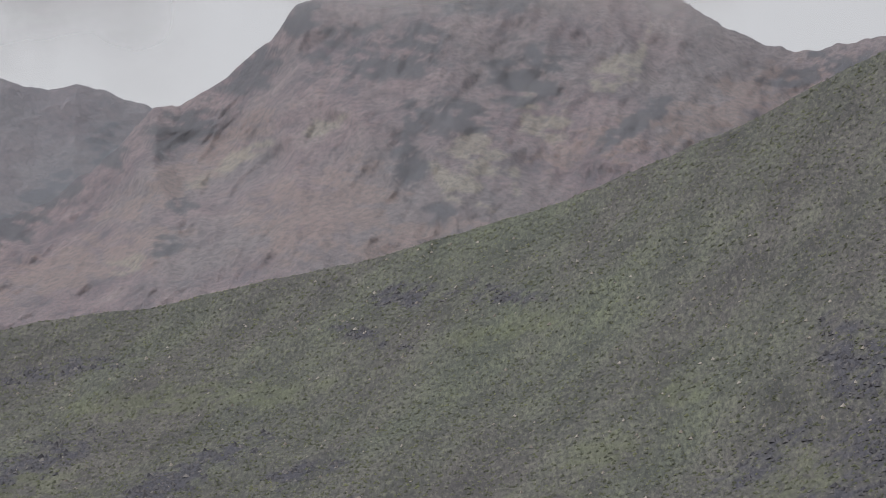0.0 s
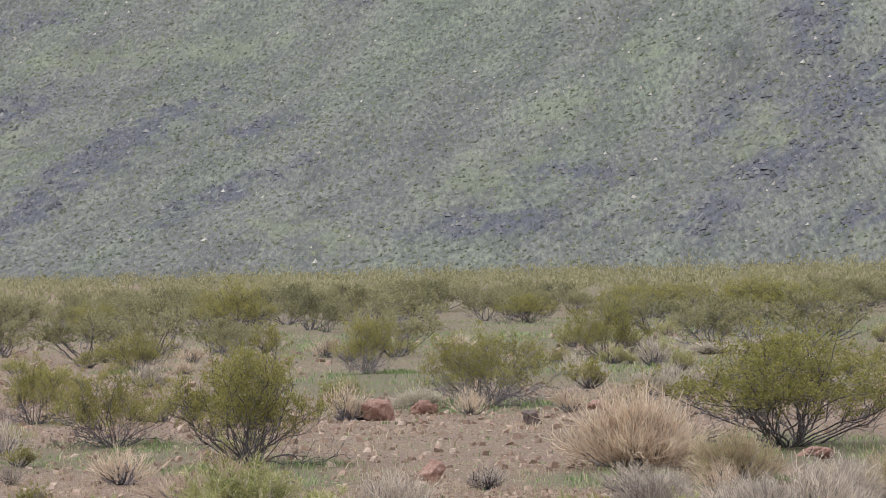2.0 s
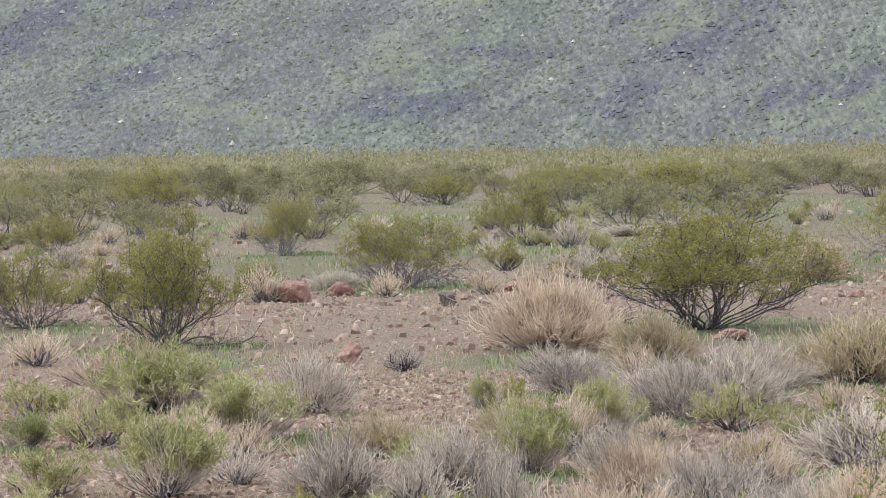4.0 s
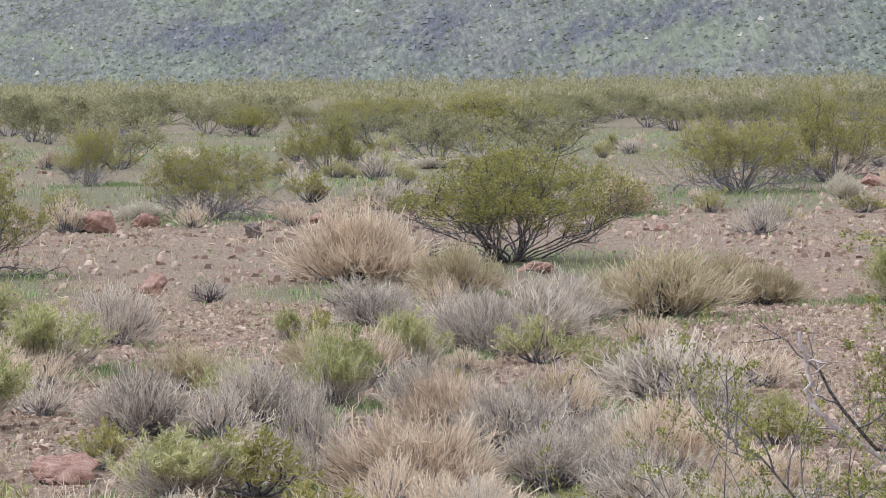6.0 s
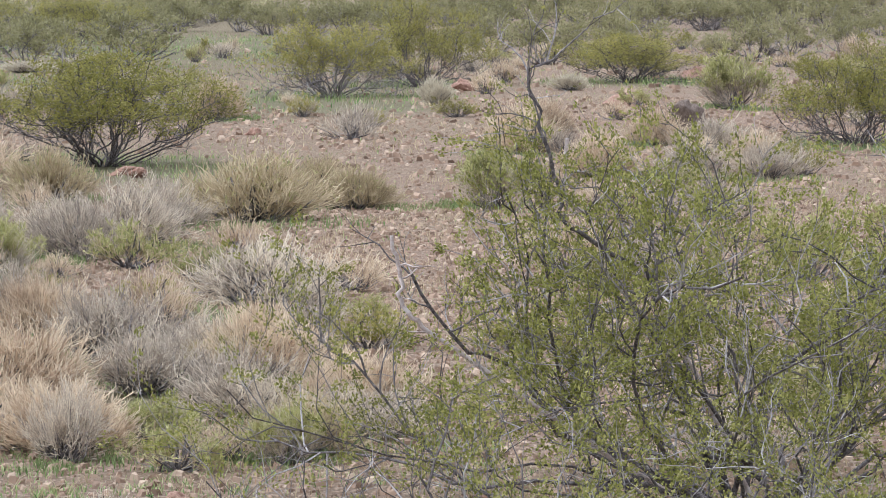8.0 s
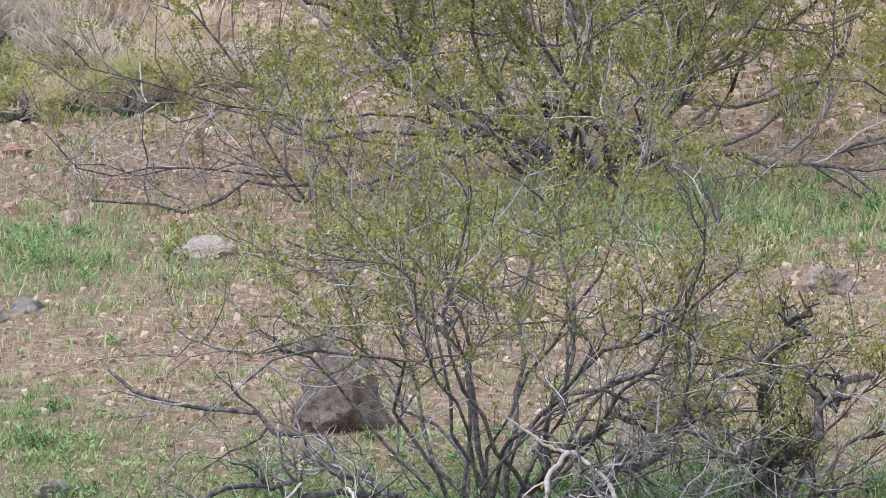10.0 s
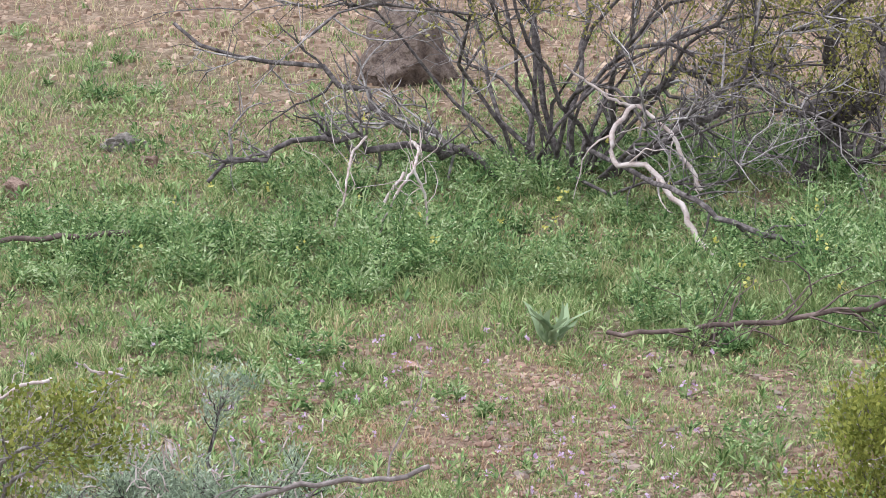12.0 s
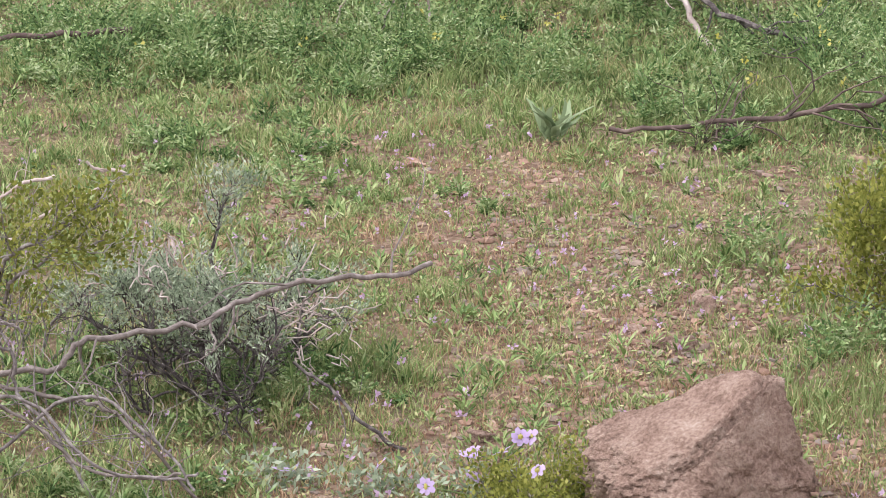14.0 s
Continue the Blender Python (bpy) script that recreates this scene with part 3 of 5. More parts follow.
def build_hill():
    m, t, b = nodes_of("hillside_soil_hazed", 0.95)
    pos = where(t)
    at, gr = t.nodes.new("ShaderNodeAttribute"), t.nodes.new("ShaderNodeAttribute")
    at.attribute_name, gr.attribute_name = "growth", "bright"

    def strip(sx, sy, turn, long):
        """Bands of growth and scree that run slantwise up the slope."""
        one, two = t.nodes.new("ShaderNodeMapping"), t.nodes.new("ShaderNodeMapping")
        one.inputs["Scale"].default_value, one.inputs["Rotation"].default_value = (sx, sy, 0), (0, 0, radians(turn))
        two.inputs["Scale"].default_value = (long, 1, 1)
        t.links.new(pos, one.inputs["Vector"])
        t.links.new(one.outputs[0], two.inputs["Vector"])
        return two.outputs[0]

    fine = noise_at(t, 1.5, 6, 0.8, strip(1, 0.22, 0, 1))
    mid = noise_at(t, 0.16, 7, 0.75, strip(1, 0.22, -20, 0.6))
    broad = noise_at(t, 0.05, 5, 0.65, strip(1, 0.22, -28, 0.35))
    # Greyed, blue-lifted hill colours; the distance haze is put into them.
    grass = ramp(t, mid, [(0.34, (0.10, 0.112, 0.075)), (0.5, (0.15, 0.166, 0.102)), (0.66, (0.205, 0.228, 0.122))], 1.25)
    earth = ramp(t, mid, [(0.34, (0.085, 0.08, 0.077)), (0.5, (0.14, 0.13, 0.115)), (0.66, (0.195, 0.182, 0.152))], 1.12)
    c = mixed(t, ramp(t, broad, [(0.36, (0.1, 0.1, 0.1)), (0.58, (0.95, 0.95, 0.95))]), grass, earth)
    c = mixed(t, ramp(t, fine, [(0.38, (0.9, 0.9, 0.9)), (0.53, (0, 0, 0))]), c, (0.072, 0.074, 0.068))
    c = mixed(t, ramp(t, fine, [(0.53, (0, 0, 0)), (0.64, (0.65, 0.65, 0.65))]), c, (0.27, 0.27, 0.195))
    c = mixed(t, maths(t, "MULTIPLY", gr.outputs["Fac"], 0.3), c, (0.215, 0.24, 0.125))
    dark = ramp(t, fine, [(0.36, (0.05, 0.05, 0.055)), (0.62, (0.125, 0.122, 0.13))])
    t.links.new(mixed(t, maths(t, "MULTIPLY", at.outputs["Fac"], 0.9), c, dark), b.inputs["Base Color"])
    bump(t, b, fine, 0.5, 0.5)
    a, r = np.meshgrid(np.linspace(-0.25, 0.45, 420), np.concatenate([np.linspace(340, 880, 240), np.linspace(890, 1500, 14)]), indexing="xy")
    x, y = r * np.sin(a), r * np.cos(a)
    z = hill_height(a, r)
    me = grid_mesh("hillside", np.stack([x, y, z], -1), m, False, dark_talus(a, r))
    me.attributes.new("bright", "FLOAT", "POINT").data.foreach_set("value", fields(a, (z - EYE) / r, BRIGHT, 23, 1.0, 2.0, 0.9).reshape(-1).astype(np.float32))
    tagged(new("hillside", me), "greenish stony hillside rising behind the plain", "hillside", kind="structure")


MAIN_SKY = ([-0.30, -0.1045, -0.0965, -0.0812, -0.0685, -0.0619, -0.0512, -0.0459, -0.0405, -0.0352, -0.0219, 0.002, 0.029, 0.0488, 0.0581, 0.0675, 0.0741, 0.0821, 0.0888, 0.1045, 0.2, 0.5],
            [0.060, 0.0895, 0.0929, 0.1035, 0.1172, 0.1175, 0.1242, 0.1295, 0.1342, 0.1415, 0.1475, 0.154, 0.151, 0.146, 0.142, 0.136, 0.1326, 0.1302, 0.1302, 0.134, 0.15, 0.13])


# Dark cliffs and pale ochre scars of the main mountain: bearing, height angle, half sizes, lean.
CLIFFS = [(-14, 131, 13, 6.5, 0.1), (20, 125, 8, 6, 0.3), (2, 115, 9, 4, -0.2), (-8, 106, 3.5, 8, 0.1), (-35, 138, 6, 3, 0.8), (-46, 125, 8, 3.5, 0.7), (-62, 112, 8, 4, 0.6), (-79, 108, 4, 5, 0.4), (-62, 94, 3, 2, 0.0), (46, 114, 9, 2, 0.6), (88, 126, 9, 3, 0.3), (-66, 84, 4, 2, 0), (-2, 92, 4, 2, 0), (10, 143, 12, 3, 0), (-92, 97, 8, 3, 0.5), (-103, 88, 7, 4, 0.3)]
OCHRE = [(47, 131, 1.2, 5, -0.3), (40, 125, 6, 3, 0.5), (20, 118, 2, 5, 0.1), (8, 106, 5, 4, -0.3), (6, 98, 5, 2.0, -0.6), (0, 100, 2, 5, 0.5), (17, 100, 1, 3, 0.1), (25, 113, 5, 3, 0.3), (-50, 104, 8, 1.5, 0.5), (-30, 112, 6, 1.5, 0.4), (-73, 80, 5, 1.5, 0.2)]
PINK = [(-30, 92, 16, 8, 0.3), (32, 108, 10, 3, 0.5), (-60, 102, 22, 4, 0.6), (-10, 86, 14, 3, 0.2), (42, 106, 6, 2, 0.5), (70, 118, 20, 5, 0.3), (-85, 80, 22, 4, 0.3)]


def mountain_material(name, pale):
    m, t, b = nodes_of(name, 0.95)
    pos = where(t)
    fine, mid, broad = noise_at(t, 0.2, 8, 0.75, pos), noise_at(t, 0.025, 8, 0.7, pos), noise_at(t, 0.006, 5, 0.6, pos)
    c = ramp(t, mid, [(0.34, (0.19, 0.16, 0.155)), (0.46, (0.295, 0.23, 0.205)), (0.56, (0.365, 0.28, 0.24)), (0.7, (0.44, 0.365, 0.30))], 1.2)
    c = mixed(t, ramp(t, broad, [(0.42, (0, 0, 0)), (0.6, (0.6, 0.6, 0.6))]), c, ramp(t, fine, [(0.3, (0.22, 0.21, 0.185)), (0.7, (0.36, 0.34, 0.28))], 1.2))
    for attr, col, top in (("pink", (0.43, 0.315, 0.27), 0.5), ("ochre", (0.50, 0.46, 0.36), 0.6), ("cliff", (0.14, 0.145, 0.165), 0.88)):
        at = t.nodes.new("ShaderNodeAttribute")
        at.attribute_name = attr
        c = mixed(t, maths(t, "MULTIPLY", at.outputs["Fac"], top), c, col)
    c = mixed(t, ramp(t, fine, [(0.38, (0.6, 0.6, 0.6)), (0.55, (0, 0, 0))]), c, (0.19, 0.18, 0.19))
    # Haze put into the colour: blends rock towards pale blue-grey by the share pale.
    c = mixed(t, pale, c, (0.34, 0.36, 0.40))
    t.links.new(c, b.inputs["Base Color"])
    bump(t, b, maths(t, "ADD", fine, mid), 0.6, 7)
    return m


def build_mountain(name, label, sky, a0, a1, near, far, base, seed, material, rough=1.0):
    cols = np.unique(np.clip(np.concatenate([np.linspace(a0, -0.125, 40), np.linspace(-0.12, 0.12, 380), np.linspace(0.125, a1, 60)]), a0, a1))
    a, s = np.meshgrid(cols, np.linspace(0, 1, 190), indexing="xy")
    top = np.interp(a, *sky)
    gully = np.abs(fractal(a * 30 + s * 2.0, s * 2 + a * 6, seed, 4, 0.55))
    rib = np.abs(fractal(a * 110 - s * 4, s * 9, seed + 1, 4, 0.65))
    soft = ease(0, 0.1, s) * ease(1.0, 0.85, s)
    r = near + (far - near) * s + rough * soft * (30 * gully + 7 * rib) + rough * 1.2 * fractal(a * 330, s * 40, seed + 3, 3)
    el = base + (top - base) * s ** 0.9 + 0.0006 * fractal(a * 300, s * 30, seed + 2, 3, 0.6) * ease(0.6, 1.0, s)
    pts = np.stack([r * np.sin(a), r * np.cos(a), EYE + r * el], -1)
    back = pts[-1:] * np.array([1.12, 1.12, 0.2])
    me = grid_mesh(name, np.concatenate([pts, back]), material)
    a, el = np.concatenate([a, a[-1:]]), np.concatenate([el, el[-1:]])
    for attr, spots, k in (("cliff", CLIFFS, 71), ("ochre", OCHRE, 72), ("pink", PINK, 73)):
        me.attributes.new(attr, "FLOAT", "POINT").data.foreach_set("value", fields(a, el, spots, k, 0.65, 1.6, 0.6).reshape(-1).astype(np.float32))
    tagged(new(name, me), label, "mountain", kind="structure")


def build_cloud():
    m = bpy.data.materials.new("low_cloud")
    m.use_nodes = True
    t = m.node_tree
    t.nodes.clear()
    out = t.nodes.new("ShaderNodeOutputMaterial")
    tr, di, tl = t.nodes.new("ShaderNodeBsdfTransparent"), t.nodes.new("ShaderNodeBsdfDiffuse"), t.nodes.new("ShaderNodeBsdfTranslucent")
    di.inputs[0].default_value = tl.inputs[0].default_value = (0.95, 0.95, 0.95, 1)
    both, mx = t.nodes.new("ShaderNodeMixShader"), t.nodes.new("ShaderNodeMixShader")
    t.links.new(di.outputs[0], both.inputs[1])
    t.links.new(tl.outputs[0], both.inputs[2])
    at = t.nodes.new("ShaderNodeAttribute")
    at.attribute_name = "growth"
    n = noise_at(t, 0.006, 5, 0.55, where(t))
    f = maths(t, "MULTIPLY", at.outputs["Fac"], maths(t, "ADD", 0.2, n), True)
    t.links.new(f, mx.inputs[0])
    t.links.new(tr.outputs[0], mx.inputs[1])
    t.links.new(both.outputs[0], mx.inputs[2])
    t.links.new(mx.outputs[0], out.inputs[0])
    for name, a0, a1, r0, el0, el1 in (("cloud", -0.06, 0.085, 2980, 0.133, 0.19), ("cloud", -0.2, -0.05, 3600, 0.112, 0.19)):
        a, s = np.meshgrid(np.linspace(a0, a1, 60), np.linspace(0, 1, 40), indexing="xy")
        r = r0 + 60 * fractal(a * 30, s * 4, 41, 3)
        el = el0 + (el1 - el0) * s
        e = ease(0, 0.25, (a - a0) / (a1 - a0)) * ease(1, 0.75, (a - a0) / (a1 - a0))
        dens = ease(0.0, 0.45, s + 0.12 * fractal(a * 45, s * 3, 43, 3)) * e
        pts = np.stack([r * np.sin(a), r * np.cos(a), EYE + r * el], -1)
        tagged(new(name, grid_mesh(name, pts, m, False, dens)), "thin grey cloud wrapped round the mountain top", "cloud", kind="stuff")


def build_haze_sheet():
    """Added see-through sheet that stands in for haze between the hill and the mountains."""
    m = bpy.data.materials.new("thin_haze")
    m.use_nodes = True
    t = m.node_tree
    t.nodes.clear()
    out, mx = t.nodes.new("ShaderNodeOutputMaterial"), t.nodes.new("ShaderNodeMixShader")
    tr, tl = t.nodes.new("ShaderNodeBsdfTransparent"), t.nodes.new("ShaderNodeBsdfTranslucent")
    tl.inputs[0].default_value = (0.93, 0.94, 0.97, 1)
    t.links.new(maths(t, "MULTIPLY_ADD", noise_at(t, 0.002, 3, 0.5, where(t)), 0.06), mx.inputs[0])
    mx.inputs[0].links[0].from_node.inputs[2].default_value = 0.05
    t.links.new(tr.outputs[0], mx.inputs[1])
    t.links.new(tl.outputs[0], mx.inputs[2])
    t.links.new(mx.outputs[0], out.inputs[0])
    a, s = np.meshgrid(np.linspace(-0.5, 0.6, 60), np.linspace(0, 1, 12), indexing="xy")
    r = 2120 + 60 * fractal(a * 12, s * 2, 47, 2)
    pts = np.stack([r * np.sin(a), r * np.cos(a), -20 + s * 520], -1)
    tagged(new("mist", grid_mesh("mist", pts, m)), "added see-through sheet for haze before the mountains", "mist", kind="stuff")


def build_hill_cover():
    """Shrubs and stones of the hillside, far too many to count."""
    rng = np.random.default_rng(7)
    n = 150000
    a = rng.uniform(-0.125, 0.30, n)
    r = np.sqrt(rng.uniform(350 ** 2, 860 ** 2, n))
    x, y = r * np.sin(a), r * np.cos(a)
    z = hill_height(a, r)
    keep = (z > ground_z(x, y) + 0.2)
    a, r, x, y, z = a[keep], r[keep], x[keep], y[keep], z[keep]
    d = dark_talus(a, r)
    pick = rng.uniform(size=len(x)) + 0.18 * fractal(x * 0.03, y * 0.03, 25, 3)
    sh = pick < 0.66 - 0.5 * d
    so, c = Soup(), np.stack([x, y, z], 1)
    so.humps(c[sh], 0.28 + 0.65 * rng.uniform(size=sh.sum()) ** 2.5, rng, 0.34)
    tagged(new("hillside_shrubs", so.mesh("hillside_shrubs", LEAF_HILL, True)), "low grey-green shrubs dotting the hillside", "shrubs", kind="stuff")
    st = ~sh & ((d > 0.35))
    so = Soup()
    so.humps(c[st], (0.25 + 0.9 * rng.uniform(size=st.sum()) ** 2) * (0.8 + 0.4 * d[st]), rng, 0.4)
    pale = Soup()
    k = rng.integers(0, len(x), 5200)
    k = k[rng.uniform(size=len(k)) < 0.45 + 0.5 * fractal(x[k] * 0.02, y[k] * 0.02, 27, 3)]
    pale.humps(c[k], 0.2 + 0.75 * rng.uniform(size=len(k)) ** 4, rng, 0.55)
    tagged(new("hillside_boulders", pale.mesh("hillside_boulders", PALE_STONE)), "pale weathered stones dotted over the hillside", "stones", kind="stuff")
    tagged(new("hillside_stones", so.mesh("hillside_stones", HILL_STONE)), "dark broken stones strewn over the hillside", "stones", kind="stuff")


build_ground()
build_hill()
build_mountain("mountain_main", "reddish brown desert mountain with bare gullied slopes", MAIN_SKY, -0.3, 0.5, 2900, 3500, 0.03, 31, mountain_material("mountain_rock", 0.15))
LEFT_SKY = ([-0.4, -0.1045, -0.0965, -0.0872, -0.0792, -0.0699, -0.06, 0.05], [0.12, 0.1235, 0.1209, 0.1225, 0.1202, 0.1173, 0.112, 0.06])
build_mountain("mountain_left", "blue-grey mountain behind the main peak, haze put into its colour", LEFT_SKY, -0.4, 0.05, 3800, 4200, 0.03, 61, mountain_material("mountain_rock_hazed", 0.5), 0.3)
build_cloud()
build_haze_sheet()
build_hill_cover()


# ---- plants ----
def wander(start, direction, length, steps, rng, kink=0.25, lift=0.0):
    """A crooked path, for a stem or twig."""
    p, d = np.array(start, float), np.array(direction, float)
    d /= np.linalg.norm(d)
    pts = [p]
    for _ in range(steps):
        d = d + rng.normal(size=3) * kink + np.array([0, 0, lift])
        d /= np.linalg.norm(d)
        p = p + d * length / steps
        pts.append(p)
    return np.array(pts)


def sprout(path, u):
    """Place and direction at the share u of a path."""
    k = min(int(u * (len(path) - 1)), len(path) - 2)
    w = u * (len(path) - 1) - k
    return path[k] * (1 - w) + path[k + 1] * w, path[k + 1] - path[k]


def clothe(path, soup, spots, rng, radius, branches, twigs, leaves, spread, first=0.3, sides=4, size=0.35, floor=0.25, top=1.0, fine=True):
    """Branches and twigs along a limb; collects the leaf places in spots."""
    length = np.linalg.norm(path[-1] - path[0])
    for u in rng.uniform(first, 1.0, branches):
        p, d = sprout(path, u)
        d = d / np.linalg.norm(d) + rng.normal(size=3) * spread + np.array([0, 0, 0.25])
        br = wander(p, d, length * size * rng.uniform(0.5, 1.2), 5 if fine else 2, rng, 0.36, 0.06)
        soup.tube(br, radius * 0.42, radius * 0.16, sides if fine else 3)
        for v in rng.uniform(0.25, 1.0, twigs):
            q, e = sprout(br, v)
            e = e / np.linalg.norm(e) + rng.normal(size=3) * 0.7 + np.array([0, 0, 0.2])
            tw = wander(q, e, length * size * rng.uniform(0.25, 0.55), 3, rng, 0.3, 0.05)
            if fine:
                soup.tube(tw, radius * 0.2, radius * 0.09, 3)
            if tw[-1][2] > floor * top * rng.uniform(0.7, 1.5):
                knots = np.append(rng.uniform(0.3, 0.9, 2), 0.97)
                for w in knots[rng.integers(0, 3, leaves)] + rng.normal(size=leaves) * 0.07:
                    q, e = sprout(tw, min(max(w, 0.0), 0.999))
                    spots.append((*q, *e))


def creosote(label, seed, height, width, limbs, branches, twigs, leaves, leaf, leaf_mat, bark, limb_parts=True, group="creosote bushes", thick=0.012, scatter=1.3, floor=0.25, extra=(), lean=1.0, kink=0.2, dress=12, spread=0.5, first=0.3, name="creosote_bush", tufted=2, slim=0.6, drift=0.0, arch=0.5):
    """An open, many-stemmed desert bush: crooked limbs from one base, thin twigs, tiny leaves towards the ends."""
    rng = np.random.default_rng(seed)
    root = thing(name, label, "bush", group)
    twig, stems, spots = Soup(), Soup(), []
    half = width / 2
    for i in range(limbs):
        az = 2 * np.pi * (i + rng.uniform(-0.35, 0.35)) / limbs
        out = half * math.sqrt(rng.uniform(0.02, 0.8)) * lean
        up = height * rng.uniform(0.72, 0.92) * (1 - arch * (out / half) ** 2)
        d = np.array([np.cos(az) * out + drift * rng.uniform(0, 1.6), np.sin(az) * out, up])
        start = np.array([np.cos(az), np.sin(az), 0]) * 0.05 * width * rng.uniform(0.2, 1) + [0, 0, -0.03]
        p = wander(start, d * [1.35, 1.35, 0.8], np.linalg.norm(d), 11, rng, kink, 0.05)
        rad = thick * height * rng.uniform(0.6, 1.3)
        one = Soup() if limb_parts else stems
        one.tube(p, rad, rad * 0.35, 6)
        if limb_parts:
            part("limb", one, bark, root, smooth=True)
        clothe(p, twig, spots, rng, rad, branches, twigs, leaves, spread, first, 4, 0.34, floor, height, limb_parts)
    for pts, rad in extra:
        base = np.array(pts, float)
        t = np.linspace(0, 1, len(base))
        tt = np.linspace(0, 1, 3 * len(base) - 2)
        p = np.stack([np.interp(tt, t, base[:, k]) for k in range(3)], 1)
        p[1:-1] += rng.normal(size=(len(p) - 2, 3)) * rad * 1.2
        one = Soup()
        one.tube(p, rad, rad * 0.4, 6)
        part("limb", one, bark, root, smooth=True)
        clothe(p, twig, spots, rng, rad * 0.8, dress, 4, tufted, 0.7, 0.15, 4, 0.2, 0.3, height)
    if not limb_parts:
        part("branchwork", stems, bark, root)
    part("brushwood", twig, BARK_GREY if dress > 15 else bark, root)
    fol = Soup()
    c, along = np.array(spots)[:, :3], np.array(spots)[:, 3:]
    along = along / (np.linalg.norm(along, axis=1, keepdims=True) + 1e-9) + rng.normal(size=c.shape) * 0.45
    c = c + rng.normal(size=c.shape) * leaf * scatter
    fol.leaves(c, leaf, leaf * slim, rng, 0.3, along)
    part("foliage", fol, leaf_mat, root, "small olive-green leaves")
    return root


def bent(a, b, k, rng, sag, jitter):
    """Twigs from a to b in k points, bowed and a little crooked."""
    u = np.linspace(0, 1, k)[None, :, None]
    p = a[:, None] * (1 - u) + b[:, None] * u
    p[..., 2] -= sag[:, None] * (4 * u * (1 - u))[..., 0]
    wob = rng.normal(size=p.shape) * jitter
    wob[:, 0] = 0
    return p + wob


def dry_shrub(name, label, seed, height, width, stems, forks, thickness, tip_mat, leaf_mat=None, leaf=0.03, leaf_count=0, group="dry shrubs", bark=None, flare=0.8, leaf_from=0.2, crook=0.03, slim=0.14):
    """A desert shrub: woody stems fan out of one foot, fork twice and end in fine twigs on an uneven dome."""
    rng = np.random.default_rng(seed)
    root = thing(name, label, "shrub", group)
    n = stems
    az, lean = rng.uniform(0, 2 * np.pi, n), np.sqrt(rng.uniform(0.0, 1.0, n)) * flare * np.pi / 2
    lobe = 0.82 + 0.2 * np.sin(az * 3 + seed) + 0.12 * np.sin(az * 5 + 2.1 * seed)
    out = np.sin(lean) * width / 2 * lobe * rng.uniform(0.75, 1.1, n)
    up = np.cos(lean * 0.92) * height * rng.uniform(0.62, 1.0, n)
    end = np.stack([np.cos(az) * out, np.sin(az) * out, np.maximum(up, 0.04)], 1) * 0.8
    foot = end * [0.16, 0.16, 0] * rng.uniform(0.2, 1, (n, 1)) - [0, 0, 0.01]
    main = bent(foot, end, 5, rng, 0.10 * out, crook * height)
    wood = Soup()
    wood.ribbons(main, thickness * rng.uniform(1.3, 2.8, n), thickness * 0.8, rng)
    for i in range(0, n, max(n // 14, 1)):
        wood.tube(main[i], thickness * 1.7, thickness * 0.7, 5)
    part("branchwork", wood, bark or BARK_GREY, root, "grey woody stems")

    def offshoots(paths, count, lo, hi, reach, rise):
        k = np.repeat(np.arange(len(paths)), count)
        u = rng.uniform(lo, hi, len(k)) * (paths.shape[1] - 1)
        j = np.minimum(u.astype(int), paths.shape[1] - 2)
        w = (u - j)[:, None]
        a = paths[k, j] * (1 - w) + paths[k, j + 1] * w
        d = paths[k, -1] - paths[k, 0]
        d /= np.linalg.norm(d, axis=1, keepdims=True) + 1e-9
        d = d + rng.normal(size=d.shape) * 0.38 + [0, 0, rise]
        d /= np.linalg.norm(d, axis=1, keepdims=True)
        b = a + d * (reach * height * rng.uniform(0.4, 1.15, len(k)))[:, None]
        b[:, 2] = np.maximum(b[:, 2], 0.02)
        return bent(a, b, 4, rng, 0.02 * height * np.ones(len(k)), crook * 0.4 * height)

    second = offshoots(main, forks, 0.48, 1.0, 0.36, 0.35)
    third = offshoots(second, 3, 0.25, 1.0, 0.2, 0.3)
    so = Soup()
    so.ribbons(second, thickness, thickness * 0.7, rng)
    so.ribbons(third, thickness * 0.75, thickness * 0.5, rng)
    part("brushwood", so, tip_mat, root)
    if leaf_mat:
        fo = Soup()
        tips = third[third[:, -1, 2] > leaf_from * height * rng.uniform(0.7, 1.3, len(third))]
        # leaves gather on some of the twigs only
        tips = tips[np.sin(tips[:, -1, 0] * 17 + seed) + np.sin(tips[:, -1, 1] * 15) + rng.normal(size=len(tips)) * 0.5 > -0.5]
        q = rng.integers(0, len(tips), leaf_count)
        u = rng.uniform(0.2, 1.0, (leaf_count, 1))
        c = tips[q, 0] * (1 - u) + tips[q, -1] * u + rng.normal(size=(leaf_count, 3)) * leaf * 0.12
        fo.leaves(c, leaf, leaf * slim, rng, 0.35, tips[q, -1] - tips[q, 0])
        part("foliage", fo, leaf_mat, root)
    return root


def set_out(makers, places, seed):
    """Places alike plants: each maker builds one of a known size, which is then copied and scaled. places: x, y, width, height."""
    rng = np.random.default_rng(seed)
    made = {}
    for i, (x, y, w, h) in enumerate(places):
        k = i % len(makers)
        make, w0, h0 = makers[k]
        m = pose(x, y, gz(x, y), 0, 0, rng.uniform(0, 360)) @ Matrix.Diagonal((w / w0, w / w0, h / h0, 1))
        if k in made:
            copy_thing(made[k], m)
        else:
            made[k] = make()
            made[k].matrix_basis = m
            # copies take over the scale of the first one, so they divide it out again
            makers[k] = (make, w, h)


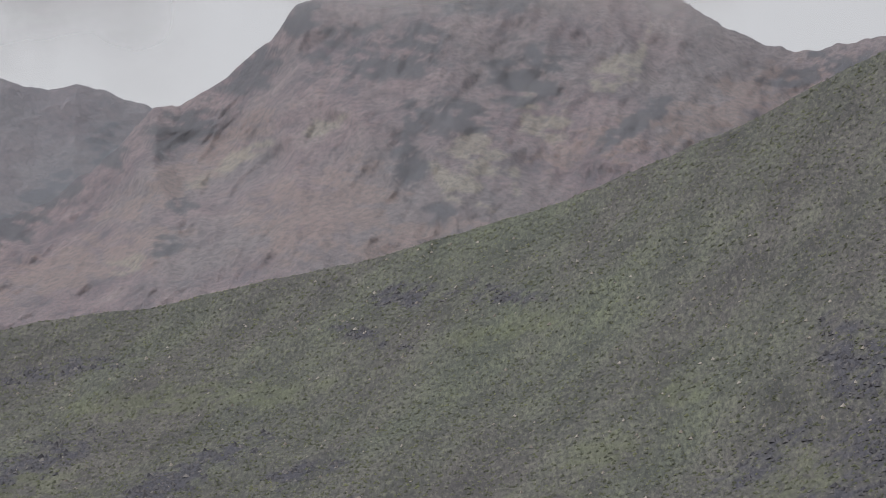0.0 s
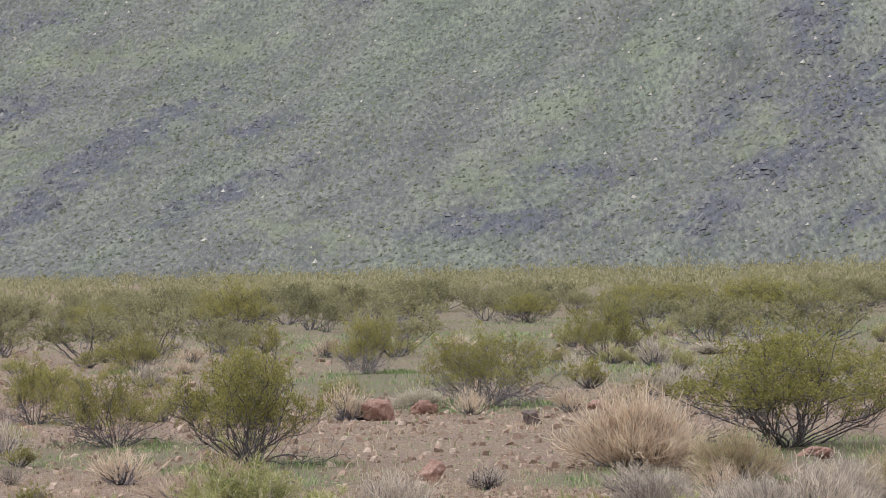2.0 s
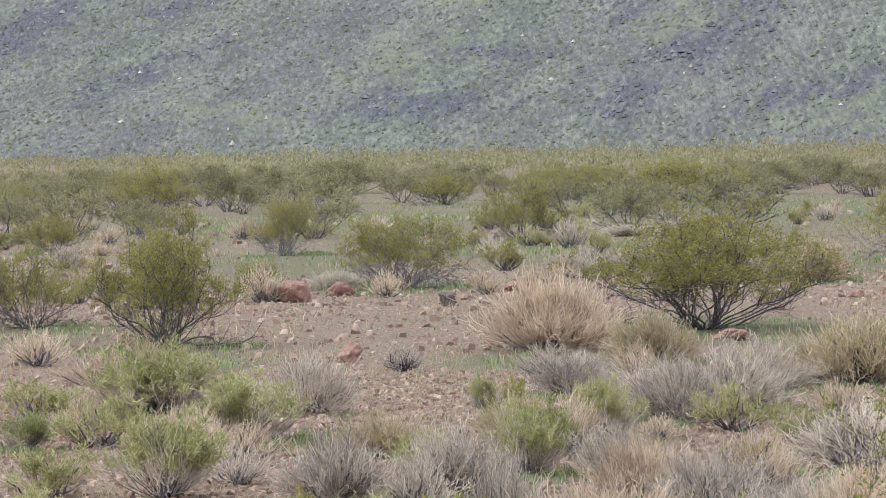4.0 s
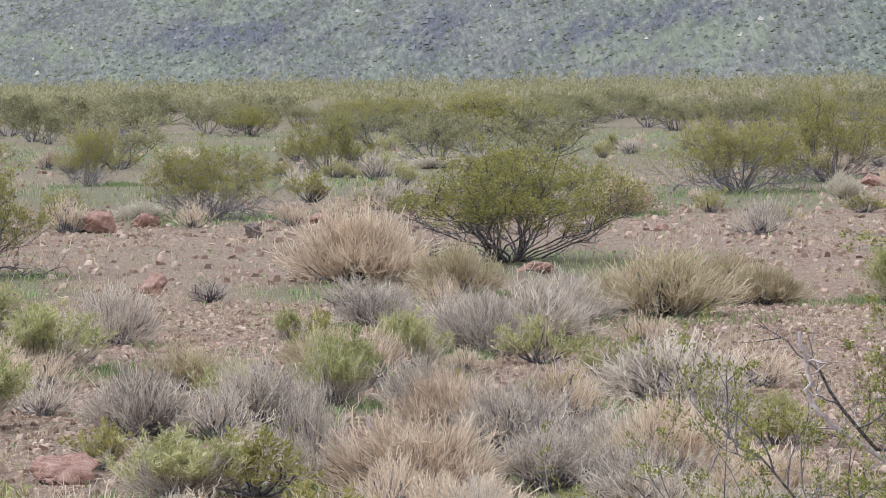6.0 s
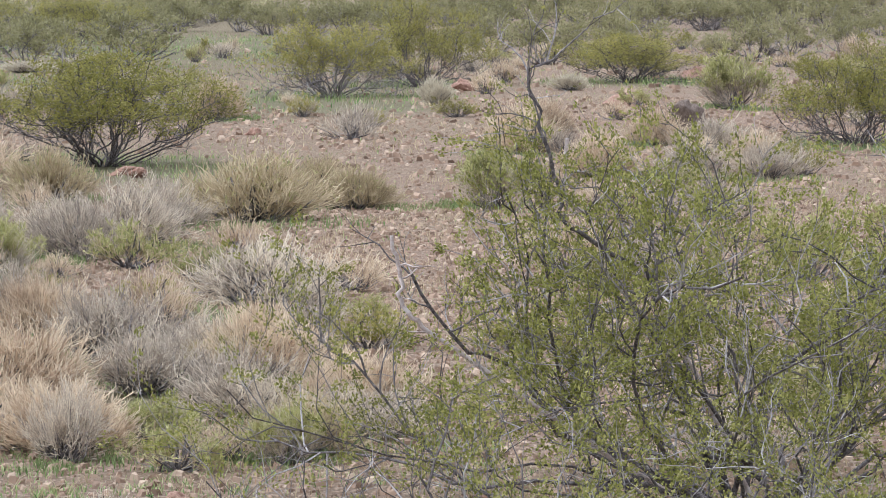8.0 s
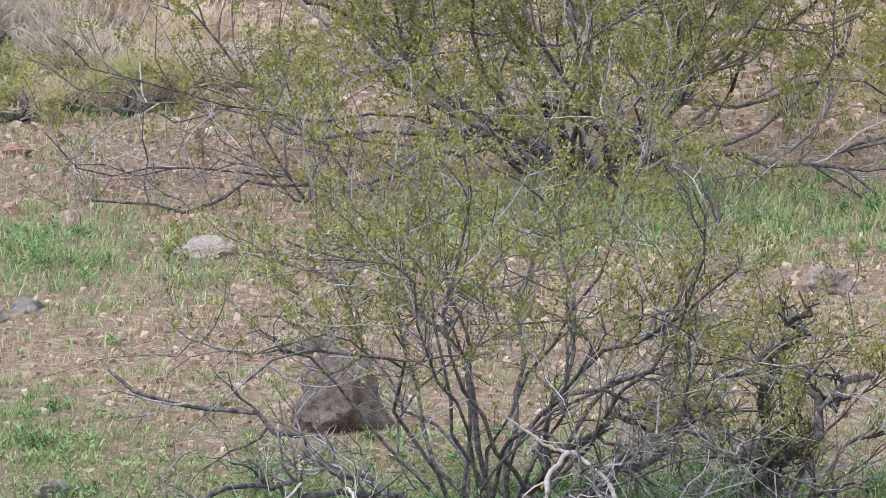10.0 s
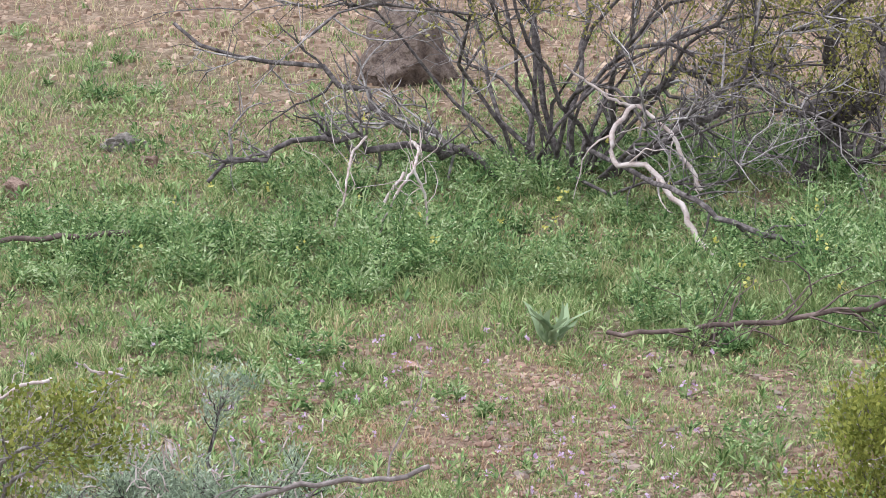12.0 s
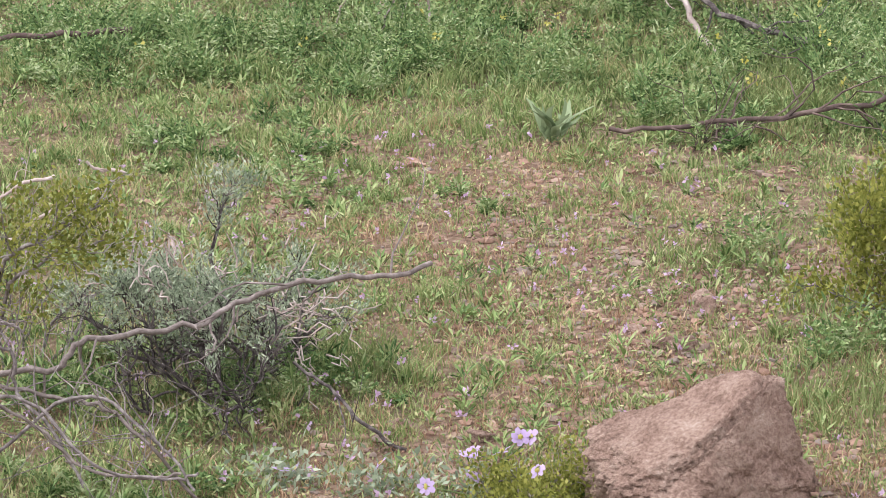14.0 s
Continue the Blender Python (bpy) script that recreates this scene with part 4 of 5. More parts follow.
MID_LABEL = "olive-green creosote bush with grey stems on stony ground"
MID_MAKERS = [
    (lambda: creosote(MID_LABEL, 101, 1.6, 1.9, 38, 9, 5, 17, 0.032, LEAF_MID, BARK_DARK, scatter=0.75, floor=0.28, spread=0.5, first=0.3, thick=0.0055, slim=0.42, kink=0.26), 1.9, 1.6),
    (lambda: creosote(MID_LABEL, 102, 1.4, 2.2, 38, 9, 5, 17, 0.032, LEAF_MID, BARK_DARK, scatter=0.75, floor=0.28, spread=0.5, first=0.3, thick=0.006, slim=0.42, kink=0.26), 2.2, 1.4),
    (lambda: creosote(MID_LABEL, 103, 1.5, 2.4, 42, 9, 5, 17, 0.032, LEAF_MID, BARK_GREY, scatter=0.75, floor=0.28, spread=0.5, first=0.3, thick=0.006, slim=0.42, kink=0.28), 2.4, 1.5),
]
set_out(MID_MAKERS, [(x, y, 1.15 * w, 1.1 * h) for x, y, w, h in CREOSOTES], 1)


def far_creosotes():
    rng = np.random.default_rng(12)
    spots = []
    while len(spots) < 290:
        a, r = rng.uniform(-0.13, 0.33), np.sqrt(rng.uniform(105 ** 2, 215 ** 2))
        x, y = r * math.sin(a), r * math.cos(a)
        if r < 150 and rng.uniform() < 0.45 or lush(x, y) > 0.62:
            continue
        if min([(x - q[0]) ** 2 + ((y - q[1]) * 0.6) ** 2 for q in CREOSOTES] + [9]) > 4:
            h = rng.uniform(0.8, 1.6)
            spots.append((x, y, h * rng.uniform(1.3, 2.0), h))
    label = "olive creosote bush far out on the plain"
    set_out([(lambda s=s: creosote(label, s, 1.5, 2.0, 16, 7, 3, 8, 0.12, LEAF_FAR, BARK_GREY, False, "far creosote bushes", 0.011, 0.35, 0.34, slim=0.3, first=0.45), 2.0, 1.5) for s in (111, 112, 113, 114)], spots, 3)
    # beyond these, nobody could count them
    n = 2800
    a, r = rng.uniform(-0.14, 0.36, n), np.sqrt(rng.uniform(205 ** 2, 540 ** 2, n))
    x, y = r * np.sin(a), r * np.cos(a)
    h = rng.uniform(0.6, 1.4, n) * np.where(rng.uniform(size=n) < 0.12, 1.6, 1.0)
    k = 34
    off = rng.normal(size=(n, k, 3)) * [0.42, 0.42, 0.24]
    off[..., 2] = np.abs(off[..., 2] + 0.55)
    c = np.stack([x, y, ground_z(x, y)], 1)[:, None] + off * h[:, None, None]
    so = Soup()
    so.leaves(c.reshape(-1, 3), 0.34, 0.13, rng, 1.3)
    tagged(new("far_brush", so.mesh("far_brush", LEAF_FAR)), "band of olive brush at the foot of the hill", "brush", kind="stuff")


far_creosotes()

# The two large bushes close by, and those at the edges.
LIMBS_LEFT = [((2.54, 11.22, 0.0), (2.30, 11.17, 0.14), (2.10, 11.10, 0.15), (1.91, 11.09, 0.23), (1.73, 11.06, 0.19), (1.54, 10.99, 0.12)),
              ((2.47, 11.23, 0.0), (2.28, 11.37, 0.16), (2.12, 11.51, 0.18), (2.00, 11.63, 0.26), (1.83, 11.76, 0.29), (1.57, 11.90, 0.39)),
              ((2.55, 11.21, 0.0), (2.65, 11.29, 0.13), (2.79, 11.36, 0.21), (2.95, 11.42, 0.31), (3.18, 11.47, 0.30)),
              ((2.60, 11.15, 0.0), (2.77, 10.95, 0.20), (2.92, 11.02, 0.26), (3.07, 11.08, 0.34), (3.17, 11.16, 0.40))]


def shifted(paths, x, y, radii):
    return [([(a - x, b - y, c - gz(x, y)) for a, b, c in p], r) for p, r in zip(paths, radii)]


BIG_LIMBS = [((4.54, 18.91, 0.11), (4.45, 18.88, 0.35), (4.31, 18.81, 0.77), (4.25, 18.72, 1.06), (4.12, 18.65, 1.22), (3.85, 18.61, 1.36), (3.68, 18.54, 1.46), (3.66, 18.54, 1.66), (3.58, 18.56, 1.88), (3.53, 18.57, 2.11), (3.64, 18.55, 2.20)),
             ((4.52, 18.76, 0.09), (4.12, 18.65, 0.21), (3.78, 18.42, 0.21), (3.34, 18.09, 0.10), (2.94, 18.06, 0.16), (2.63, 17.81, 0.05), (2.24, 17.86, 0.11)),
             ((4.64, 18.73, 0.05), (4.51, 18.76, 0.22), (4.39, 18.80, 0.43), (4.27, 18.82, 0.58)),
             ((4.47, 18.88, 0.14), (3.79, 18.92, 0.45), (3.67, 18.85, 0.64), (3.52, 18.88, 0.79), (3.22, 18.83, 0.93), (3.05, 18.75, 1.21)),
             ((4.58, 18.85, 0.07), (4.67, 18.83, 0.72), (4.99, 18.75, 0.96), (5.16, 18.70, 1.22), (5.35, 18.65, 1.43))]
big = creosote("large half-dead creosote bush with bare grey branches and sparse leaves", 201, 1.68, 5.0, 42, 12, 5, 48, 0.0185, LEAF_BIG, BARK_DARK, thick=0.0075, scatter=0.8, floor=0.14, kink=0.28, lean=1.0, drift=-0.42, arch=0.22, spread=0.7, first=0.35, dress=18, tufted=4, slim=0.6, extra=shifted(BIG_LIMBS, 4.6, 18.75, (0.015, 0.014, 0.03, 0.016, 0.018)))
big.matrix_basis = pose(4.6, 18.45, gz(4.6, 18.45))
front = creosote("open creosote bush with spreading dark limbs over green herbs", 202, 1.5, 2.3, 26, 12, 6, 28, 0.0125, LEAF_NEAR, BARK_DARK, thick=0.0054, scatter=0.8, floor=0.36, kink=0.33, dress=20, lean=0.8, first=0.35, drift=0.16, arch=0.3,
                 extra=shifted(LIMBS_LEFT, 2.55, 11.21, (0.014, 0.013, 0.018, 0.017)))
front.matrix_basis = pose(2.55, 11.21, gz(2.55, 11.21))
TRUNKS = [((3.25, 10.95, 0.0), (3.24, 10.98, 0.24), (3.28, 11.02, 0.36), (3.29, 11.02, 0.55), (3.38, 10.99, 0.67)),
          ((3.32, 11.0, 0.0), (3.30, 10.9, 0.2), (3.40, 10.9, 0.42), (3.55, 10.95, 0.5))]
side = creosote("gnarled creosote bush with thick dark trunks", 203, 0.85, 1.0, 14, 9, 4, 24, 0.0135, LEAF_BIG, BARK_DARK, kink=0.36, thick=0.009, scatter=1.5, floor=0.3, extra=shifted(TRUNKS, 3.33, 11.04, (0.032, 0.026)))
side.matrix_basis = pose(3.33, 11.04, gz(3.33, 11.04))
edge = creosote("dense fresh green creosote bush at the gravel edge", 204, 0.36, 0.52, 18, 8, 5, 22, 0.0135, LEAF_LIME, BARK_GREY, thick=0.009, scatter=1.1, floor=0.1)
edge.matrix_basis = pose(2.60, 7.9, gz(2.60, 7.9))
edge = creosote("small creosote bush with a few leafy twigs and bleached tips", 205, 0.43, 0.5, 9, 6, 5, 16, 0.0125, LEAF_LIME, BARK_GREY, thick=0.009, scatter=1.2, floor=0.6, dress=14, tufted=18,
                extra=shifted([((0.60, 7.75, 0.0), (0.64, 7.6, 0.25), (0.70, 7.5, 0.39), (0.78, 7.46, 0.43), (0.84, 7.45, 0.47)), ((0.62, 7.7, 0.0), (0.68, 7.55, 0.3), (0.76, 7.47, 0.385), (0.85, 7.45, 0.405))], 0.74, 7.9, (0.006, 0.005)))
edge.matrix_basis = pose(0.74, 7.9, gz(0.74, 7.9))

# Dry shrubs by kind: x, y, width, height.
TAN = [(2.72, 49.4, 1.7, 0.95), (8.24, 69.8, 1.0, 0.7), (12.21, 62.1, 1.0, 0.55), (12.93, 57.6, 0.9, 0.5), (2.19, 28.8, 0.75, 0.45), (3.57, 23.3, 0.75, 0.38), (3.31, 25.6, 0.8, 0.48), (1.68, 24.5, 1.1, 0.5),
       (10.6, 55.4, 1.1, 0.68), (10.35, 49.1, 0.95, 0.54), (12.45, 49.8, 0.9, 0.48), (1.78, 22.1, 0.95, 0.38), (-1.08, 33.5, 0.8, 0.42)]
GREY = [(-0.12, 38.7, 0.9, 0.6), (2.41, 40.3, 0.9, 0.45), (3.70, 38.0, 1.15, 0.63), (3.10, 38.2, 1.0, 0.48), (2.52, 24.8, 0.8, 0.42), (4.03, 31.3, 1.25, 0.5), (0.11, 28.8, 0.9, 0.52), (0.94, 29.5, 0.85, 0.5),
        (1.05, 25.5, 0.5, 0.3), (2.86, 23.5, 0.75, 0.43), (1.79, 21.5, 0.45, 0.42), (2.45, 41.0, 0.8, 0.38), (13.25, 55.6, 1.1, 0.48), (12.13, 48.0, 0.95, 0.48), (3.14, 36.6, 0.95, 0.55), (2.18, 30.7, 0.75, 0.42),
        (2.53, 27.0, 0.95, 0.5), (1.11, 25.7, 0.6, 0.55), (2.94, 23.2, 0.75, 0.3), (3.01, 26.1, 0.7, 0.38), (4.26, 40.8, 1.0, 0.5), (11.36, 48.7, 0.95, 0.42), (3.45, 22.2, 0.8, 0.3)]
GOLD = [(5.28, 41.5, 1.6, 0.7), (3.60, 46.0, 1.15, 0.6), (6.6, 43.5, 0.95, 0.45), (3.1, 25.6, 0.6, 0.3), (0.5, 33.2, 0.8, 0.35), (6.53, 45.9, 0.95, 0.45), (1.67, 34.6, 0.85, 0.4), (3.02, 21.5, 0.7, 0.32), (-1.52, 39.2, 1.2, 0.68)]
PALE = [(-0.73, 66.2, 1.06, 0.35), (0.26, 70.6, 0.85, 0.33), (4.30, 73.6, 1.1, 0.46), (16.86, 82.9, 0.9, 0.36), (12.86, 75.5, 0.7, 0.5), (0.75, 33.3, 0.55, 0.22), (7.6, 104.0, 1.6, 0.3), (9.9, 112.0, 1.4, 0.28)]
DEAD = [(0.89, 45.3, 0.7, 0.3), (-2.27, 39.5, 0.8, 0.34), (2.29, 22.2, 0.28, 0.15), (1.76, 19.0, 0.3, 0.17), (0.97, 46.0, 0.5, 0.23), (1.68, 37.3, 0.85, 0.32)]
GREEN = [(-1.53, 38.8, 1.25, 0.58), (-0.63, 35.4, 1.15, 0.52), (-1.08, 29.8, 0.9, 0.56), (1.61, 31.9, 0.65, 0.45), (2.31, 34.8, 0.75, 0.44), (0.30, 24.6, 0.85, 0.38), (8.04, 43.4, 0.95, 0.6), (2.87, 21.1, 0.45, 0.28),
         (1.54, 31.2, 0.6, 0.46), (1.49, 38.9, 0.35, 0.28), (-2.4, 34.9, 0.6, 0.28), (2.30, 22.2, 0.5, 0.22), (17.4, 71.3, 1.5, 0.9)]


def shrubs(places, name, label, group, seed, *spec, **more):
    set_out([(lambda s=s: dry_shrub(name, label, s, 0.5, 0.9, *spec, group=group, **more), 0.9, 0.5) for s in (seed, seed + 1, seed + 700)], [(x, y, 1.15 * w, 1.05 * h) for x, y, w, h in places], seed)


shrubs(TAN, "dry_shrub", "dense dome-shaped shrub of dry pinkish tan twigs", "tan dry shrubs", 301, 190, 7, 0.0062, STRAW_TAN, crook=0.025, flare=0.95)
shrubs(GREY, "dry_shrub", "leafless grey-brown dry shrub with fine twigs", "grey dry shrubs", 311, 120, 5, 0.0066, STRAW_GREY, crook=0.045, flare=0.9)
shrubs(GOLD, "dry_shrub", "straw-gold dry shrub with some green at its heart", "golden dry shrubs", 321, 150, 6, 0.0065, STRAW_GOLD, leaf_mat=LEAF_YELLOW, leaf=0.05, leaf_count=500, flare=0.9, crook=0.02)
shrubs(PALE, "dry_shrub", "low bleached whitish dry shrub", "pale dry shrubs", 331, 120, 7, 0.008, STRAW_PALE)
shrubs(DEAD, "dead_shrub", "sparse dead shrub of dark bare twigs", "dead shrubs", 341, 40, 3, 0.006, STRAW_GREY, bark=BARK_DARK, crook=0.05)
shrubs(GREEN, "green_shrub", "yellow-green leafy shrub with grey dry stems below", "green shrubs", 351, 90, 6, 0.0045, STRAW_GREY, leaf_mat=LEAF_YELLOW, leaf=0.055, leaf_count=6000, leaf_from=0.5, slim=0.17)


def filler_shrubs():
    """Small low shrubs that fill the gaps of the plain."""
    rng = np.random.default_rng(371)
    named = CREOSOTES + TAN + GREY + GOLD + GREEN
    lots = {k: [] for k in range(4)}
    for _ in range(2600):
        r, a = 21 + 109 * rng.uniform() ** 1.7, rng.uniform(-0.13, 0.34)
        x, y = r * math.sin(a), r * math.cos(a)
        bare = abs(x + 0.4) < 0.7 and 22 < y < 25.9 or abs(x - (0.55 + (y - 35) * 0.03)) < 0.9 and 32 < y < 62 or 4.5 < x - 0.03 * y < 7.5 and 36 < y < 60 or 5.5 < x < 9 and 55 < y < 66
        if bare or min(((x - q[0]) / q[2]) ** 2 + ((y - q[1]) / (3 * q[2])) ** 2 for q in named + sum(lots.values(), [])) < 0.22:
            continue
        w = rng.uniform(0.35, 0.8) * (1 + 0.006 * r)
        lots[int(rng.integers(0, 4))].append((x, y, w, w * rng.uniform(0.35, 0.6)))
        if sum(map(len, lots.values())) > 280:
            break
    shrubs(lots[0], "dry_shrub", "small leafless grey dry shrub on gravel", "small dry shrubs", 381, 46, 5, 0.007, STRAW_GREY)
    shrubs(lots[1], "dry_shrub", "small straw-coloured dry shrub on gravel", "small dry shrubs", 383, 46, 5, 0.007, STRAW_TAN)
    shrubs(lots[2], "green_shrub", "small olive-green shrub on the plain", "small green shrubs", 385, 36, 4, 0.007, STRAW_GREY, leaf_mat=LEAF_MID, leaf=0.05, leaf_count=1600, slim=0.3)
    shrubs(lots[3], "green_shrub", "small yellow-green shrub on the plain", "small green shrubs", 387, 36, 4, 0.007, STRAW_GOLD, leaf_mat=LEAF_YELLOW, leaf=0.06, leaf_count=1500, slim=0.2)


filler_shrubs()
SHOOT = [((1.08, 7.64, 0.0), (1.07, 7.65, 0.19), (1.09, 7.67, 0.32), (1.09, 7.67, 0.34), (1.10, 7.67, 0.38))]
sage = creosote("silvery grey-green shrub with bare twisted twigs", 361, 0.40, 0.64, 32, 9, 5, 34, 0.012, LEAF_SAGE, BARK_DARK, group="sage", thick=0.013, scatter=0.8, floor=0.47, lean=0.95, kink=0.34, spread=0.55, first=0.45, name="sage_shrub", dress=14, tufted=18, slim=0.32,
                extra=[([(a - 1.09, b - 7.66, c) for a, b, c in p], 0.005) for p in SHOOT])
sage.matrix_basis = pose(1.09, 7.66, gz(1.09, 7.66))


def sage_deadwood():
    """Bleached stubs on the crown and a tangle of bare twigs down one flank of the silvery shrub."""
    rng = np.random.default_rng(362)
    so = Soup()
    for n, centre, size, long, aim in ((30, (-0.10, -0.06, 0.27), (0.06, 0.05, 0.02), 0.06, (-0.2, -0.1, 0.9)), (44, (0.14, -0.07, 0.17), (0.045, 0.05, 0.055), 0.075, (0.7, -0.1, 0.2)), (12, (0.03, -0.12, 0.24), (0.07, 0.03, 0.04), 0.06, (0.1, -0.3, 0.6))):
        a = np.array(centre) + rng.normal(size=(n, 3)) * size
        d = np.array(aim) + rng.normal(size=(n, 3)) * 0.6
        b = a + d / np.linalg.norm(d, axis=1, keepdims=True) * (long * rng.uniform(0.5, 1.4, n))[:, None]
        for path in bent(a, b, 5, rng, np.zeros(n), 0.006):
            so.tube(path, 0.002, 0.0011, 4)
    part("dead_twig", so, BARK_WHITE, sage, "bleached bare twigs")


sage_deadwood()


# ---- fallen and dead branches ----
def dead_branch(label, paths, radii, material, seed, twigs=4):
    rng = np.random.default_rng(seed)
    x, y = paths[0][-1][0], paths[0][-1][1]
    root = thing("dead_branch", label, "branch")
    root.location = (x, y, 0)
    for pts, rad in zip(paths, radii):
        base = np.array(pts, float) - [x, y, 0]
        t, tt = np.linspace(0, 1, len(base)), np.linspace(0, 1, 5 * len(base) - 4)
        p = np.stack([np.interp(tt, t, base[:, k]) for k in range(3)], 1)
        for _ in range(2):
            p[1:-1] = (p[:-2] + 2 * p[1:-1] + p[2:]) / 4
        p[1:-1] += rng.normal(size=(len(p) - 2, 3)) * rad * 0.5
        so = Soup()
        so.tube(p, rad * 0.75, rad, 7)
        limb = part("limb", so, material, root, smooth=True)
        for u in rng.uniform(0.1, 0.95, twigs):
            q, d = sprout(p, u)
            d = d / np.linalg.norm(d) + rng.normal(size=3) * 0.8
            w = wander(q, d, rng.uniform(0.08, 0.3) * (1 if rad < 0.02 else 2), 6, rng, 0.4)
            w[:, 2] = np.maximum(w[:, 2], 0.01)
            tw = Soup()
            tw.tube(w, rad * 0.4, rad * 0.12, 4)
            part("twig", tw, material, limb)
    return root


dead_branch("bleached white crooked branch leaning out of a bush", [
    [(2.63, 10.68, 0.36), (2.55, 10.60, 0.31), (2.54, 10.55, 0.23), (2.62, 10.48, 0.25), (2.68, 10.36, 0.16), (2.72, 10.25, 0.07), (2.77, 10.13, 0.05)],
    [(2.64, 10.68, 0.36), (2.70, 10.61, 0.32), (2.73, 10.55, 0.25), (2.77, 10.49, 0.17)],
    [(2.47, 10.82, 0.45), (2.53, 10.81, 0.40), (2.58, 10.74, 0.37), (2.63, 10.68, 0.36)],
    [(1.94, 10.73, 0.04), (1.98, 10.77, 0.10), (2.04, 10.81, 0.17)]], (0.0085, 0.007, 0.0045, 0.005), BARK_WHITE, 401)
dead_branch("bleached forked twigs hanging from a low limb", [
    [(1.90, 10.42, 0.09), (1.94, 10.42, 0.19), (1.99, 10.42, 0.26), (2.04, 10.60, 0.28), (2.10, 11.05, 0.20)],
    [(2.03, 10.42, 0.10), (2.02, 10.42, 0.20), (1.99, 10.42, 0.26)],
    [(1.80, 10.50, 0.10), (1.83, 10.50, 0.20), (1.86, 10.62, 0.26), (1.98, 11.05, 0.22)]], (0.0045, 0.004, 0.0038), BARK_WHITE, 413, 5)
dead_branch("long dark dead branch lying on green herbs", [[(2.25, 9.35, 0.09), (2.42, 9.28, 0.105), (2.55, 9.28, 0.115), (2.79, 9.30, 0.13), (2.99, 9.32, 0.15), (3.10, 9.34, 0.155), (3.3, 9.4, 0.03)],
             [(2.40, 9.2, 0.03), (2.46, 9.28, 0.07), (2.52, 9.36, 0.08)]], (0.0075, 0.005), BARK_BROWN, 402, 34)
dead_branch("dark bare branch trailing over green herbs", [[(2.56, 10.9, 0.2), (2.63, 10.27, 0.22), (2.76, 10.13, 0.16), (2.89, 10.04, 0.13), (3.01, 9.95, 0.10), (3.15, 9.91, 0.08)]], (0.009,), BARK_DARK, 406, 16)
dead_branch("bleached twigs on the tip of a small bush", [[(0.67, 7.87, 0.36), (0.74, 7.86, 0.41), (0.80, 7.86, 0.42)], [(0.86, 7.85, 0.45), (0.89, 7.85, 0.43), (0.95, 7.84, 0.43), (0.7, 7.88, 0.3), (0.64, 7.9, 0.02)]], (0.004, 0.004), BARK_WHITE, 407, 2)
dead_branch("thin dark stick lying in the grass", [[(0.89, 10.45, 0.095), (1.08, 10.47, 0.105), (1.27, 10.49, 0.10)], [(0.9, 10.46, 0.10), (0.88, 10.5, 0.0)], [(1.25, 10.49, 0.10), (1.28, 10.5, 0.0)]], (0.009, 0.005, 0.005), BARK_BROWN, 403, 0)
dead_branch("bare grey branch reaching over a silvery shrub", [
    [(1.44, 7.36, 0.36), (1.37, 7.32, 0.35), (1.22, 7.30, 0.36), (1.08, 7.32, 0.32), (1.02, 7.28, 0.29), (0.89, 7.30, 0.27), (0.77, 7.26, 0.27), (0.75, 7.26, 0.22), (0.60, 7.28, 0.21), (0.45, 7.28, 0.1), (0.40, 7.28, 0.0)],
    [(0.96, 7.03, 0.04), (0.88, 7.04, 0.14), (0.81, 7.10, 0.20), (0.73, 7.16, 0.20), (0.59, 7.18, 0.23), (0.45, 7.2, 0.1)],
    [(0.92, 6.94, 0.12), (0.86, 6.95, 0.11), (0.76, 7.01, 0.11), (0.68, 7.07, 0.18), (0.58, 7.08, 0.24), (0.45, 7.1, 0.1)]], (0.0064, 0.0042, 0.0036), BARK_WORN, 404, 14)
dead_branch("tangle of bare grey twigs close to the viewer", [
    [(0.78, 7.06, 0.04), (0.71, 7.11, 0.16), (0.65, 7.17, 0.21), (0.66, 7.17, 0.28), (0.59, 7.18, 0.31), (0.5, 7.2, 0.2)],
    [(0.95, 6.94, 0.12), (0.91, 6.94, 0.11), (0.80, 6.95, 0.12), (0.73, 6.96, 0.17), (0.69, 7.02, 0.23), (0.60, 7.02, 0.26), (0.48, 7.1, 0.15)],
    [(0.95, 6.99, 0.07), (0.91, 7.04, 0.13), (0.87, 7.05, 0.16), (0.82, 7.10, 0.21), (0.73, 7.11, 0.22), (0.5, 7.15, 0.0)],
    [(0.66, 7.07, 0.35), (0.64, 7.07, 0.37), (0.58, 7.08, 0.36), (0.45, 7.1, 0.0)]], (0.004, 0.0035, 0.0035, 0.003), BARK_GREY, 408, 12)
dead_branch("forked bleached stick standing among dry shrubs", [[(3.19, 31.0, 0.40), (3.22, 30.99, 0.24), (3.28, 30.99, 0.0)], [(3.27, 30.99, 0.37), (3.25, 30.99, 0.26), (3.29, 30.99, 0.0)]], (0.018, 0.014), BARK_WHITE, 409, 2)
dead_branch("short bleached stalks beside a red stone", [[(1.61, 28.1, 0.21), (1.67, 28.1, 0.09), (1.72, 28.09, 0.0)], [(1.85, 28.09, 0.19), (1.80, 28.09, 0.10), (1.74, 28.09, 0.0)]], (0.016, 0.014), BARK_WHITE, 410, 2)
dead_branch("bleached dead branch standing in a large bush", [[(3.72, 18.33, 1.82), (3.71, 18.33, 1.54), (3.87, 18.30, 1.46), (4.05, 18.26, 1.27), (4.4, 18.3, 0.6), (4.7, 18.4, 0.0)]], (0.012,), BARK_WHITE, 411, 5)
